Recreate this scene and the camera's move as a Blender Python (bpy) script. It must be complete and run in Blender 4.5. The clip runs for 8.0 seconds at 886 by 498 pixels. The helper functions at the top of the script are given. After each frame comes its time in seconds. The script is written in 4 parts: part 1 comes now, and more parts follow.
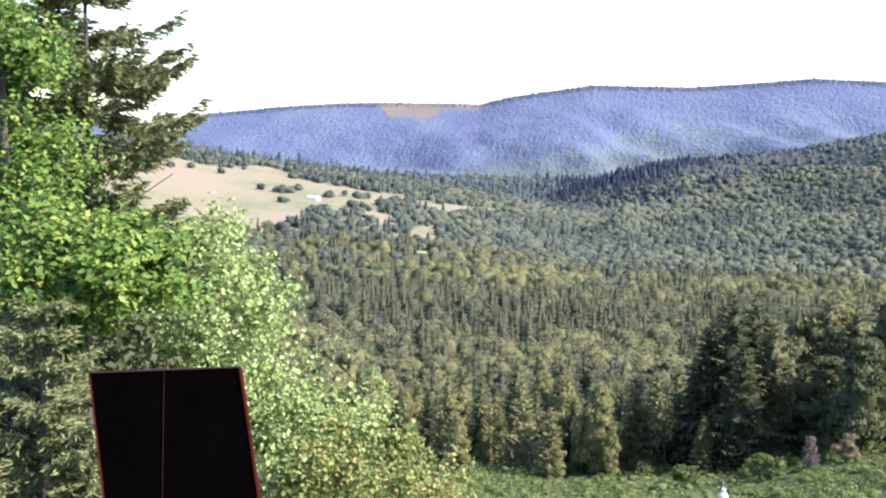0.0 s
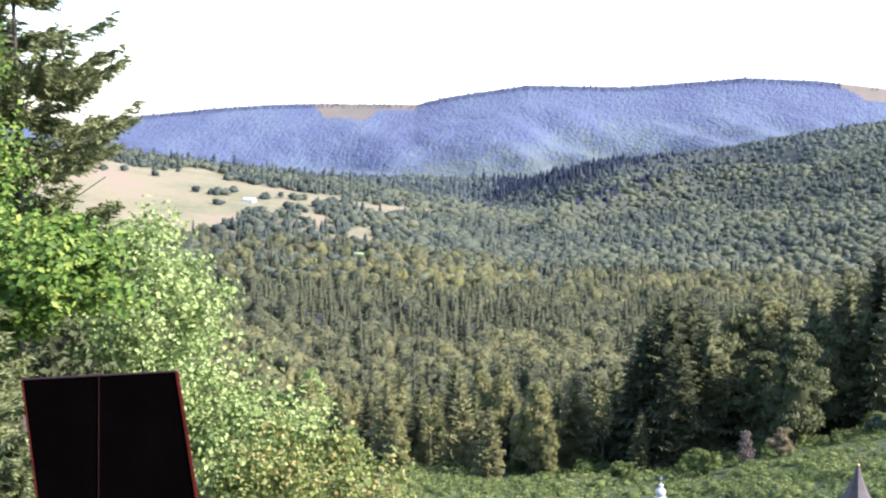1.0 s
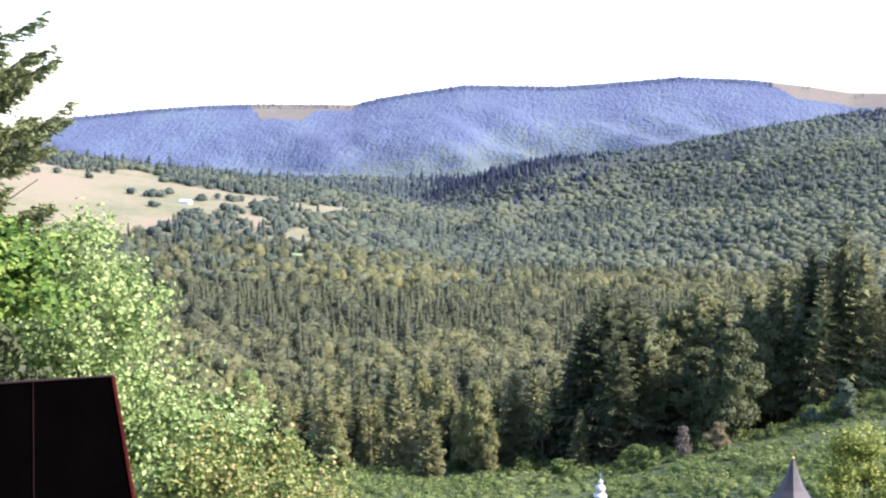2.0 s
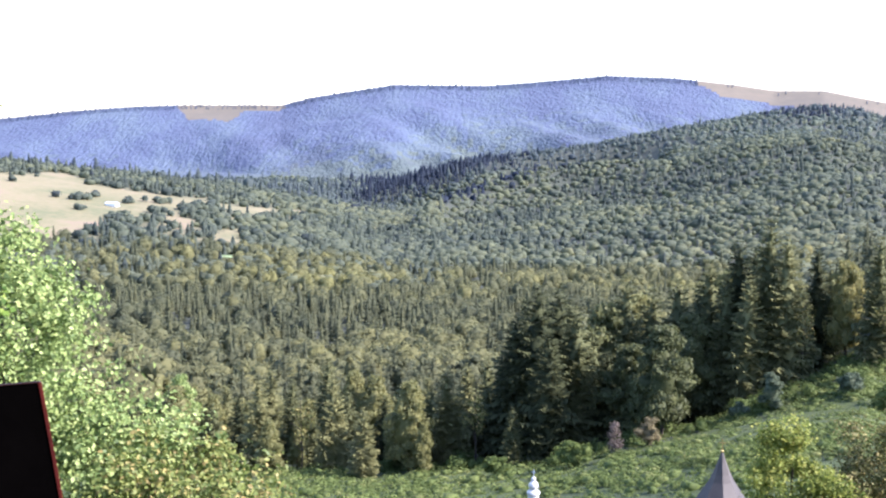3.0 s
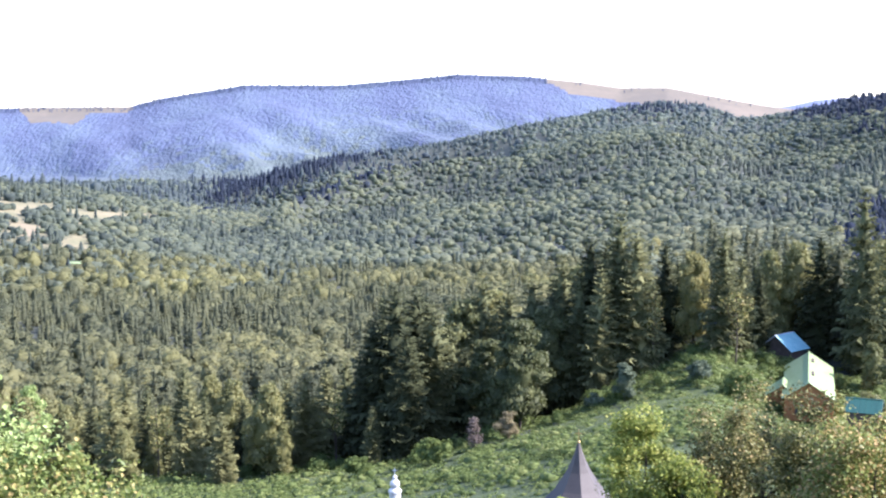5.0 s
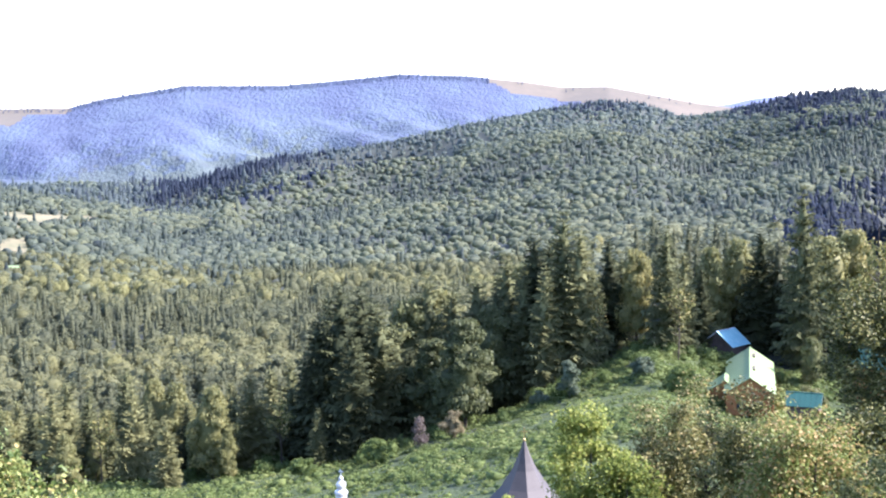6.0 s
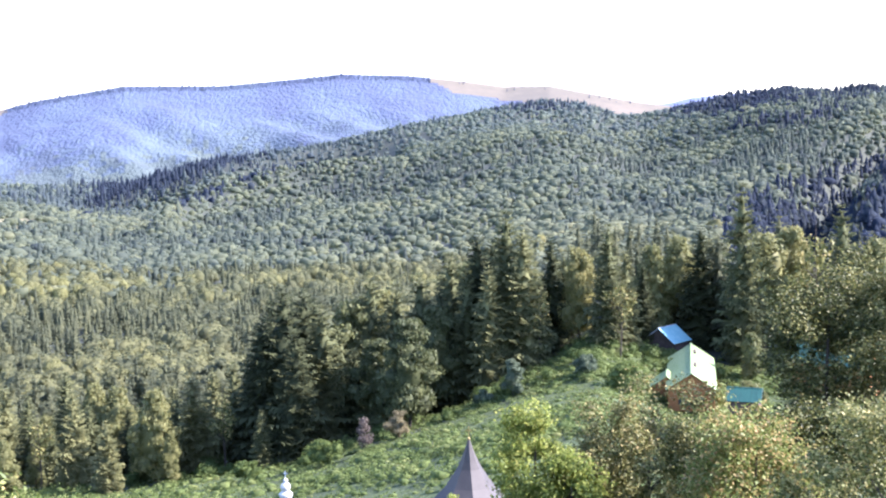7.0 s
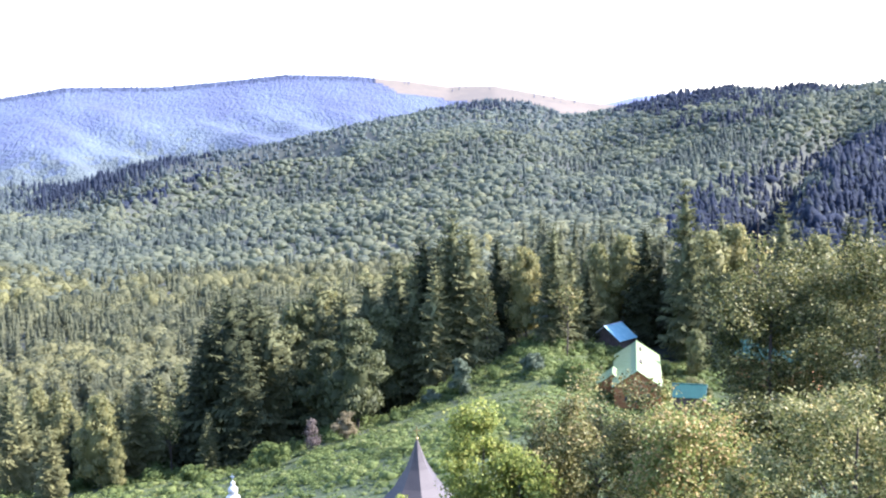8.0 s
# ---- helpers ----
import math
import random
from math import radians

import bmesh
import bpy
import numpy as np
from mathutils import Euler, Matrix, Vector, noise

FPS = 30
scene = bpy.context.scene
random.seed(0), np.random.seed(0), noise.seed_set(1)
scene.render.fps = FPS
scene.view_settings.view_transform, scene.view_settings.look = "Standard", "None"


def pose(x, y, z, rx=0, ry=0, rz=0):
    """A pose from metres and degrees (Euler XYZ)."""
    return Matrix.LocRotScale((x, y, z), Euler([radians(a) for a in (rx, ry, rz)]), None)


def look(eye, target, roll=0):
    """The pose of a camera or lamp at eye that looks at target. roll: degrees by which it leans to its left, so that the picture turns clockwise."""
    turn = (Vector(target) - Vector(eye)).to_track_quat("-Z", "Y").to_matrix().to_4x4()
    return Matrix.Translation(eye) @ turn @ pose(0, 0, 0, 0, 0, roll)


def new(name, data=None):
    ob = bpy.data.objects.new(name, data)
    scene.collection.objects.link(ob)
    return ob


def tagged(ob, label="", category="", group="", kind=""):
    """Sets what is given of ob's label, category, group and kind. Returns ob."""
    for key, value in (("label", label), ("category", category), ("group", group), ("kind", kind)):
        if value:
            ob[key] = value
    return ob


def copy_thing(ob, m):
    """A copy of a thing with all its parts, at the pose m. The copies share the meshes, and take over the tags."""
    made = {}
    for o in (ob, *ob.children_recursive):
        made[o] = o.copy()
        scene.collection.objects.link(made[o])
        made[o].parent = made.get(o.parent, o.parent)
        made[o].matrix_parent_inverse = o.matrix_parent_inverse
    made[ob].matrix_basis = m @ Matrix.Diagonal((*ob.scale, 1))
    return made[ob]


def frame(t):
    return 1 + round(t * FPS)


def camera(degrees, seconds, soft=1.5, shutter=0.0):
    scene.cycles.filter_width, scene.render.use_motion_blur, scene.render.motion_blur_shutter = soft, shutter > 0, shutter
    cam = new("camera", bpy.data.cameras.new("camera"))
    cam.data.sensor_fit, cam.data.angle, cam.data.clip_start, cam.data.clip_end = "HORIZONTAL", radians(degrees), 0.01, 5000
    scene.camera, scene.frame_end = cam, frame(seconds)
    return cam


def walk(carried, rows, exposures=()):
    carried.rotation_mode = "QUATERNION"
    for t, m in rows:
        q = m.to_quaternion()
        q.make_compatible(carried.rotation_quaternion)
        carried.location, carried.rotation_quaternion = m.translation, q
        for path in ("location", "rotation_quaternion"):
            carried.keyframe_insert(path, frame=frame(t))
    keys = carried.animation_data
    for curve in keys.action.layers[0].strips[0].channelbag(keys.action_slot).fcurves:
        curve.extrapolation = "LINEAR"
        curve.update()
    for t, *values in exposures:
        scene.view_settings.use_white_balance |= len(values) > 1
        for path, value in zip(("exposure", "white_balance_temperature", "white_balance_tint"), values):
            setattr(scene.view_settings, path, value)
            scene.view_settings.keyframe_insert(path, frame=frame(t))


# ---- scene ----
EYE = Vector((0.0, 0.0, 115.0))


def aim(yaw, pitch, roll):
    """Camera pose at the eye: degrees to the left of +y, up, and lean."""
    a, e = radians(yaw), radians(pitch)
    d = Vector((-math.sin(a) * math.cos(e), math.cos(a) * math.cos(e), math.sin(e)))
    return look(EYE, EYE + d, roll)


cam = camera(39.27, 8.0, soft=2.05, shutter=0.4)
walk(cam, [
    (0.0, aim(12.047, -5.887, 1.228)), (0.5, aim(10.712, -5.850, 1.093)), (1.0, aim(9.145, -5.805, 0.901)),
    (1.5, aim(7.779, -5.784, 0.764)), (3.0, aim(3.103, -5.759, 0.273)), (3.5, aim(1.596, -5.764, 0.105)),
    (4.0, aim(0.001, -5.769, 0.0)), (4.5, aim(-1.818, -5.781, -0.222)), (5.0, aim(-3.572, -5.798, -0.392)),
    (6.5, aim(-7.425, -5.855, -0.828)), (7.0, aim(-8.812, -5.881, -0.944)), (7.5, aim(-9.951, -5.900, -1.072)),
    (8.0, aim(-11.294, -5.925, -1.192))],
    exposures=[(0.0, 1.84, 6150, 22.5), (4.0, 1.96, 5990, 24), (8.0, 2.38, 5860, 25)])

# ---- light ----
SUN_AZ, SUN_EL = 99.0, 38.0          # degrees to the right of +y, and up
world = bpy.data.worlds.new("sky")
scene.world = world
world.use_nodes = True
wn = world.node_tree
sky = wn.nodes.new("ShaderNodeTexSky")
sky.sky_type, sky.sun_disc = "NISHITA", False
sky.sun_elevation, sky.sun_rotation = radians(SUN_EL), radians(SUN_AZ)
sky.altitude, sky.air_density, sky.dust_density, sky.ozone_density = 600.0, 1.0, 1.2, 1.0
wn.links.new(sky.outputs["Color"], wn.nodes["Background"].inputs["Color"])
wn.nodes["Background"].inputs["Strength"].default_value = 0.15
sun = bpy.data.lights.new("sun", "SUN")
sun.energy, sun.angle, sun.color = 4.5, radians(0.5), (1.0, 0.93, 0.82)
sd = Vector((math.sin(radians(SUN_AZ)) * math.cos(radians(SUN_EL)), math.cos(radians(SUN_AZ)) * math.cos(radians(SUN_EL)), math.sin(radians(SUN_EL))))
new("sun", sun).matrix_world = look(sd * 100, (0, 0, 0))


# ---- materials ----
def material(name, rough=0.8, metal=0.0):
    m = bpy.data.materials.new(name)
    m.use_nodes = True
    b = m.node_tree.nodes["Principled BSDF"]
    b.inputs["Roughness"].default_value, b.inputs["Metallic"].default_value = rough, metal
    return m, m.node_tree, b


def ramp(nt, stops):
    r = nt.nodes.new("ShaderNodeValToRGB")
    while len(r.color_ramp.elements) < len(stops):
        r.color_ramp.elements.new(0.5)
    for el, (p, c) in zip(r.color_ramp.elements, stops):
        el.position, el.color = p, (*c, 1)
    return r


def noise_node(nt, scale, detail=4.0, rough=0.6, squash=None):
    tc = nt.nodes.new("ShaderNodeTexCoord")
    n = nt.nodes.new("ShaderNodeTexNoise")
    n.inputs["Scale"].default_value, n.inputs["Detail"].default_value, n.inputs["Roughness"].default_value = scale, detail, rough
    if squash:
        mp = nt.nodes.new("ShaderNodeMapping")
        mp.inputs["Scale"].default_value = squash
        nt.links.new(tc.outputs["Object"], mp.inputs["Vector"])
        nt.links.new(mp.outputs["Vector"], n.inputs["Vector"])
    else:
        nt.links.new(tc.outputs["Object"], n.inputs["Vector"])
    return n


def mottled(name, stops, scale, fine, rough=0.9, bump=0.0, bump_scale=0.0, metal=0.0, squash=None, crowns=0.0):
    """A surface whose colour varies at two scales, with relief."""
    m, nt, b = material(name, rough, metal)
    a, c = noise_node(nt, scale, squash=squash), noise_node(nt, fine, 6.0, 0.7, squash)
    mix = nt.nodes.new("ShaderNodeMath")
    mix.operation = "MULTIPLY_ADD"
    nt.links.new(c.outputs["Fac"], mix.inputs[0])
    mix.inputs[1].default_value = 0.6
    sub = nt.nodes.new("ShaderNodeMath")
    sub.operation = "MULTIPLY_ADD"
    nt.links.new(a.outputs["Fac"], sub.inputs[0])
    sub.inputs[1].default_value, sub.inputs[2].default_value = 0.9, -0.25
    nt.links.new(sub.outputs[0], mix.inputs[2])
    r = ramp(nt, stops)
    nt.links.new(mix.outputs[0], r.inputs["Fac"])
    nt.links.new(r.outputs["Color"], b.inputs["Base Color"])
    if bump:
        bp = nt.nodes.new("ShaderNodeBump")
        bp.inputs["Strength"].default_value, bp.inputs["Distance"].default_value = 0.8, bump
        bn = noise_node(nt, bump_scale, 5.0, 0.65, squash)
        nt.links.new(bn.outputs["Fac"], bp.inputs["Height"])
        nt.links.new(bp.outputs["Normal"], b.inputs["Normal"])
        if crowns:
            # rounded treetops side by side
            vo = nt.nodes.new("ShaderNodeTexVoronoi")
            vo.inputs["Scale"].default_value = crowns
            nt.links.new(bn.inputs["Vector"].links[0].from_socket, vo.inputs["Vector"])
            b2 = nt.nodes.new("ShaderNodeBump")
            b2.invert = True
            b2.inputs["Strength"].default_value, b2.inputs["Distance"].default_value = 0.7, 4.0
            nt.links.new(vo.outputs["Distance"], b2.inputs["Height"])
            nt.links.new(bp.outputs["Normal"], b2.inputs["Normal"])
            nt.links.new(b2.outputs["Normal"], b.inputs["Normal"])
    return m


def foliage(name, stops, spread=0.25, through_light=0.3, rough=0.6, gloss=0.2, grain=0.0, relief=0.5, depth=0.35):
    """Leaves: each tree's own tint, varied leaf by leaf; some light passes through."""
    m, nt, b = material(name, rough)
    b.inputs["Specular IOR Level"].default_value = gloss
    at = nt.nodes.new("ShaderNodeAttribute")
    at.attribute_name = "tint"
    geo = nt.nodes.new("ShaderNodeNewGeometry")
    ma = nt.nodes.new("ShaderNodeMath")
    ma.operation = "MULTIPLY_ADD"
    nt.links.new(geo.outputs["Random Per Island"], ma.inputs[0])
    ma.inputs[1].default_value = spread
    nt.links.new(at.outputs["Fac"], ma.inputs[2])
    r = ramp(nt, stops)
    nt.links.new(ma.outputs[0], r.inputs["Fac"])
    if grain:
        # leaf tufts too small to stand alone: uneven colour and relief on the clumps
        tuft = noise_node(nt, grain, 4.0, 0.7)
        mb = nt.nodes.new("ShaderNodeMath")
        mb.operation = "MULTIPLY_ADD"
        nt.links.new(tuft.outputs["Fac"], mb.inputs[0])
        mb.inputs[1].default_value, mb.inputs[2].default_value = depth, -depth / 2
        mc = nt.nodes.new("ShaderNodeMath")
        nt.links.new(ma.outputs[0], mc.inputs[0])
        nt.links.new(mb.outputs[0], mc.inputs[1])
        nt.links.new(mc.outputs[0], r.inputs["Fac"])
        bp = nt.nodes.new("ShaderNodeBump")
        bp.inputs["Strength"].default_value, bp.inputs["Distance"].default_value = 1.0, relief
        nt.links.new(tuft.outputs["Fac"], bp.inputs["Height"])
        nt.links.new(bp.outputs["Normal"], b.inputs["Normal"])
    nt.links.new(r.outputs["Color"], b.inputs["Base Color"])
    if through_light:
        tr = nt.nodes.new("ShaderNodeBsdfTranslucent")
        nt.links.new(r.outputs["Color"], tr.inputs["Color"])
        ms = nt.nodes.new("ShaderNodeMixShader")
        ms.inputs[0].default_value = through_light
        nt.links.new(b.outputs[0], ms.inputs[1])
        nt.links.new(tr.outputs[0], ms.inputs[2])
        nt.links.new(ms.outputs[0], nt.nodes["Material Output"].inputs["Surface"])
    return m


M_FLOOR = mottled("forest_floor", [(0.3, (0.024, 0.032, 0.022)), (0.7, (0.038, 0.046, 0.032))], 0.02, 0.3)
M_STRAW = mottled("dry_pasture", [(0.34, (0.100, 0.108, 0.050)), (0.45, (0.140, 0.128, 0.066)), (0.56, (0.165, 0.145, 0.080)), (0.68, (0.178, 0.132, 0.092))], 0.012, 0.15, 0.95)
M_HEATH = mottled("rough_hill_grass", [(0.35, (0.075, 0.078, 0.045)), (0.65, (0.14, 0.13, 0.07))], 0.02, 0.2, 0.95)
M_BALD = mottled("bare_summit_pasture", [(0.35, (0.088, 0.079, 0.062)), (0.65, (0.123, 0.104, 0.077))], 0.004, 0.03, 0.95)
M_CLEAR = mottled("clearing_grass", [(0.3, (0.017, 0.032, 0.007)), (0.7, (0.048, 0.071, 0.015))], 0.15, 1.2, 0.9, 0.3, 1.2)
# aerial haze is put into these four base colours, bluer with distance
M_FAR = mottled("hazed_far_forest", [(0.32, (0.040, 0.055, 0.103)), (0.45, (0.049, 0.068, 0.123)), (0.56, (0.056, 0.080, 0.128)), (0.7, (0.068, 0.096, 0.134))], 0.006, 0.06, 0.95, 11.0, 0.05, squash=(1.0, 0.45, 0.8), crowns=0.1)
M_FARMID = mottled("hazed_far_forest_middle", [(0.32, (0.038, 0.055, 0.089)), (0.45, (0.050, 0.073, 0.108)), (0.56, (0.057, 0.082, 0.110)), (0.7, (0.073, 0.102, 0.115))], 0.006, 0.06, 0.95, 10.0, 0.05, squash=(1.0, 0.45, 0.8), crowns=0.1)
M_FARLOW = mottled("hazed_far_forest_foot", [(0.32, (0.040, 0.054, 0.066)), (0.45, (0.052, 0.073, 0.077)), (0.56, (0.061, 0.083, 0.082)), (0.7, (0.079, 0.100, 0.083))], 0.006, 0.06, 0.95, 10.0, 0.05, squash=(1.0, 0.45, 0.8), crowns=0.1)
M_FARTHEST = mottled("hazed_farthest_range", [(0.3, (0.115, 0.145, 0.25)), (0.7, (0.135, 0.165, 0.27))], 0.002, 0.02, 0.95)
F_VALLEY = foliage("valley_leaves", [(0, (0.067, 0.081, 0.054)), (0.3, (0.118, 0.130, 0.073)), (0.6, (0.190, 0.192, 0.087)), (0.85, (0.233, 0.235, 0.097)), (1, (0.278, 0.235, 0.112))], 0.14, 0.45, 0.8, grain=0.9, relief=0.9)
# blue haze is put into both ramps; stop 0 carries slope shade
F_HILL = foliage("hazed_hillside_leaves", [(0, (0.040, 0.056, 0.089)), (0.12, (0.081, 0.105, 0.097)), (0.3, (0.131, 0.161, 0.125)), (0.6, (0.193, 0.218, 0.138)), (1, (0.279, 0.280, 0.158))], 0.12, 0.62, 0.8, grain=0.6, relief=0.5, depth=0.16)
F_RIDGE = foliage("hazed_ridge_leaves", [(0, (0.039, 0.055, 0.087)), (0.12, (0.080, 0.108, 0.131)), (0.3, (0.122, 0.156, 0.151)), (0.6, (0.175, 0.211, 0.161)), (1, (0.249, 0.272, 0.177))], 0.12, 0.62, 0.8, grain=0.5, relief=0.5, depth=0.16)
F_CONIFER = foliage("conifer_needles", [(0, (0.033, 0.041, 0.022)), (0.4, (0.099, 0.110, 0.053)), (0.8, (0.186, 0.187, 0.084)), (1, (0.235, 0.225, 0.098))], 0.3, 0.25, 0.7, 0.05)
F_SPRUCE = foliage("spruce_boughs", [(0, (0.014, 0.022, 0.007)), (0.4, (0.055, 0.072, 0.024)), (0.8, (0.150, 0.175, 0.075)), (1, (0.220, 0.235, 0.115))], 0.6, 0.2, 0.7, 0.06)
F_LEAF = foliage("broad_leaves", [(0, (0.070, 0.085, 0.039)), (0.4, (0.145, 0.159, 0.067)), (0.8, (0.245, 0.235, 0.092)), (1, (0.355, 0.297, 0.103))], 0.35, 0.4, 0.6)
F_MAPLE = foliage("bright_maple_leaves", [(0.0, (0.036, 0.080, 0.014)), (0.5, (0.120, 0.205, 0.038)), (0.88, (0.270, 0.315, 0.065)), (1.0, (0.360, 0.250, 0.080))], 0.85, 0.4, 0.5, 0.15)
F_PALE = foliage("pale_shrub_leaves", [(0, (0.102, 0.158, 0.048)), (0.5, (0.251, 0.334, 0.113)), (0.95, (0.412, 0.481, 0.190)), (1, (0.538, 0.304, 0.071))], 0.9, 0.4, 0.45, 0.2)
F_RUSTY = foliage("turning_leaves", [(0, (0.093, 0.130, 0.033)), (0.5, (0.224, 0.254, 0.075)), (0.74, (0.360, 0.269, 0.112)), (1, (0.470, 0.290, 0.140))], 0.85, 0.4, 0.45, 0.2)
F_OLIVE = foliage("orchard_leaves", [(0, (0.041, 0.050, 0.016)), (0.45, (0.127, 0.135, 0.042)), (0.8, (0.278, 0.251, 0.095)), (1, (0.472, 0.332, 0.150))], 0.85, 0.3, 0.5, 0.2)
F_LIME = foliage("pale_orchard_leaves", [(0, (0.057, 0.074, 0.022)), (0.5, (0.184, 0.194, 0.065)), (0.85, (0.356, 0.331, 0.140)), (1, (0.483, 0.304, 0.120))], 0.95, 0.35, 0.5, 0.2)
F_YELLOW = foliage("yellowing_leaves", [(0, (0.110, 0.155, 0.035)), (0.5, (0.270, 0.310, 0.070)), (1, (0.460, 0.430, 0.130))], 0.8, 0.5, 0.5)
F_RED = foliage("dead_reddish_twigs", [(0, (0.070, 0.056, 0.046)), (1, (0.135, 0.112, 0.096))], 0.6, 0.1, 0.9)
F_SILVER = foliage("silvery_leaves", [(0.0, (0.062, 0.086, 0.051)), (1.0, (0.149, 0.185, 0.120))], 0.6, 0.3, 0.7)
F_TAN = foliage("tan_leaves", [(0.0, (0.13, 0.12, 0.065)), (1.0, (0.23, 0.19, 0.11))], 0.6, 0.3, 0.8)
F_SCRUB = foliage("scrub_leaves", [(0, (0.070, 0.103, 0.030)), (0.5, (0.122, 0.164, 0.049)), (1, (0.192, 0.213, 0.076))], 0.4, 0.4, 0.7)
M_BARK = mottled("grey_bark", [(0.2, (0.028, 0.022, 0.017)), (0.8, (0.075, 0.060, 0.047))], 1.5, 12.0, 0.95, 0.02, 20.0)
M_BLACK = mottled("black_sheet", [(0.2, (0.0006, 0.0005, 0.0005)), (0.8, (0.0012, 0.001, 0.001))], 3.0, 30.0, 0.9)
M_BLACK.node_tree.nodes["Principled BSDF"].inputs["Specular IOR Level"].default_value = 0.0
M_REDFRAME = mottled("red_painted_frame", [(0.3, (0.030, 0.004, 0.003)), (0.7, (0.060, 0.007, 0.005))], 6.0, 60.0, 0.5, 0.002, 90.0)
# darker copy of the red frame paint, shade put into its colour
M_SHADEDBAR = mottled("red_frame_shaded_copy", [(0.3, (0.008, 0.003, 0.003)), (0.7, (0.016, 0.005, 0.004))], 6.0, 60.0, 0.6)
for m_ in (M_REDFRAME, M_SHADEDBAR):
    m_.node_tree.nodes["Principled BSDF"].inputs["Specular IOR Level"].default_value = 0.1
M_GREENROOF = mottled("pale_green_sheet_roof", [(0.3, (0.19, 0.26, 0.12)), (0.7, (0.25, 0.32, 0.16))], 0.5, 5.0, 0.5)
M_LOG = mottled("orange_brown_logs", [(0.2, (0.22, 0.08, 0.025)), (0.8, (0.38, 0.16, 0.05))], 1.0, 9.0, 0.7, 0.02, 8.0)
M_BLUEROOF = mottled("blue_sheet_roof", [(0.3, (0.16, 0.40, 0.46)), (0.7, (0.30, 0.52, 0.56))], 1.0, 9.0, 0.45)
M_PALEROOF = mottled("weathered_pale_sheet", [(0.2, (0.35, 0.42, 0.50)), (0.8, (0.55, 0.60, 0.66))], 1.0, 9.0, 0.4)
M_TEALROOF = mottled("teal_sheet_roof", [(0.2, (0.007, 0.045, 0.036)), (0.8, (0.010, 0.066, 0.050))], 1.0, 9.0, 0.45)
M_DARKWOOD = mottled("dark_weathered_boards", [(0.2, (0.05, 0.035, 0.03)), (0.8, (0.12, 0.09, 0.08))], 1.5, 14.0, 0.85)
M_WHITE = mottled("white_render", [(0.2, (0.70, 0.70, 0.68)), (0.8, (0.82, 0.82, 0.80))], 1.0, 12.0, 0.7)
M_SPIRE = mottled("brown_sheet_spire", [(0.3, (0.032, 0.027, 0.026)), (0.7, (0.050, 0.043, 0.041))], 1.0, 10.0, 0.65)
M_METALWHITE = mottled("silvery_white_sheet", [(0.2, (0.359, 0.367, 0.374)), (0.8, (0.468, 0.476, 0.484))], 2.0, 20.0, 0.35)
M_GLASS = mottled("dark_window_glass", [(0.2, (0.02, 0.025, 0.03)), (0.8, (0.04, 0.05, 0.06))], 1.0, 4.0, 0.08)
M_GILT = mottled("gilt_iron", [(0.2, (0.35, 0.25, 0.10)), (0.8, (0.5, 0.38, 0.16))], 3.0, 30.0, 0.4, metal=0.6)


# ---- shape of the land ----
def smooth(x, lo, hi):
    t = np.clip((np.asarray(x, float) - lo) / (hi - lo), 0, 1)
    return t * t * (3 - 2 * t)


def curve(a, *pairs):
    return np.interp(a, [p[0] for p in pairs], [p[1] for p in pairs])


TABLE = np.random.default_rng(3).uniform(-1, 1, (256, 256))


def rolling(x, y, size, seed=0.0):
    """Two octaves of smooth lattice noise, about -1 to 1."""
    out = 0
    for amp, sc, off in ((1.0, 1.0, 0.0), (0.5, 2.3, 17.3)):
        u, v = np.asarray(x) * sc / size * 1.6 + seed * 31.7 + off, np.asarray(y) * sc / size * 1.6 + seed * 12.9 + off
        iu, iv = np.floor(u).astype(int), np.floor(v).astype(int)
        fu, fv = u - iu, v - iv
        fu, fv = fu * fu * (3 - 2 * fu), fv * fv * (3 - 2 * fv)
        a0, a1, b0, b1 = iu & 255, (iu + 1) & 255, iv & 255, (iv + 1) & 255
        out = out + amp * ((TABLE[a0, b0] * (1 - fu) + TABLE[a1, b0] * fu) * (1 - fv) + (TABLE[a0, b1] * (1 - fu) + TABLE[a1, b1] * fu) * fv)
    return out


def left_edges(a):
    """Upper and lower edge of the dry pasture on the far left hill, as angles below the eye."""
    up = curve(a, (-30, -1.8), (-24.4, -1.97), (-23.3, -2.25), (-20.1, -2.28), (-19, -2.7), (-16.9, -3.12), (-14.8, -3.31), (-12.7, -3.64), (-10.6, -3.9), (-8.1, -4.29), (-4.8, -4.7))
    low = curve(a, (-30, -5.1), (-25.1, -4.95), (-21.8, -4.95), (-20.8, -5.3), (-19.9, -4.9), (-18.6, -4.55), (-18.0, -4.0), (-16.5, -3.85), (-14.9, -3.9), (-14.1, -3.65), (-13.5, -3.7), (-12.7, -4.05), (-11.2, -4.2), (-10.3, -4.1), (-9, -4.4), (-8, -4.6), (-7.4, -4.5), (-4.8, -4.6))
    return up, low


def hill_crest(a):
    """The wooded hill's skyline, degrees above the eye's level."""
    return 0.13 + curve(a, (-12, -4.4), (-8, -3.9), (-6.4, -3.4), (-2.75, -2.25), (0.6, -1.6), (3, -1.2), (7.8, -0.3), (11.5, 0.36), (13.6, 0.62), (15.2, 0.48),
                 (17, -0.1), (17.9, -0.1), (20, 0.3), (21.8, 0.7), (24.3, 0.98), (26.3, 0.78), (27.5, 0.95), (29, 0.75), (31, 0.95), (60, 1.0))


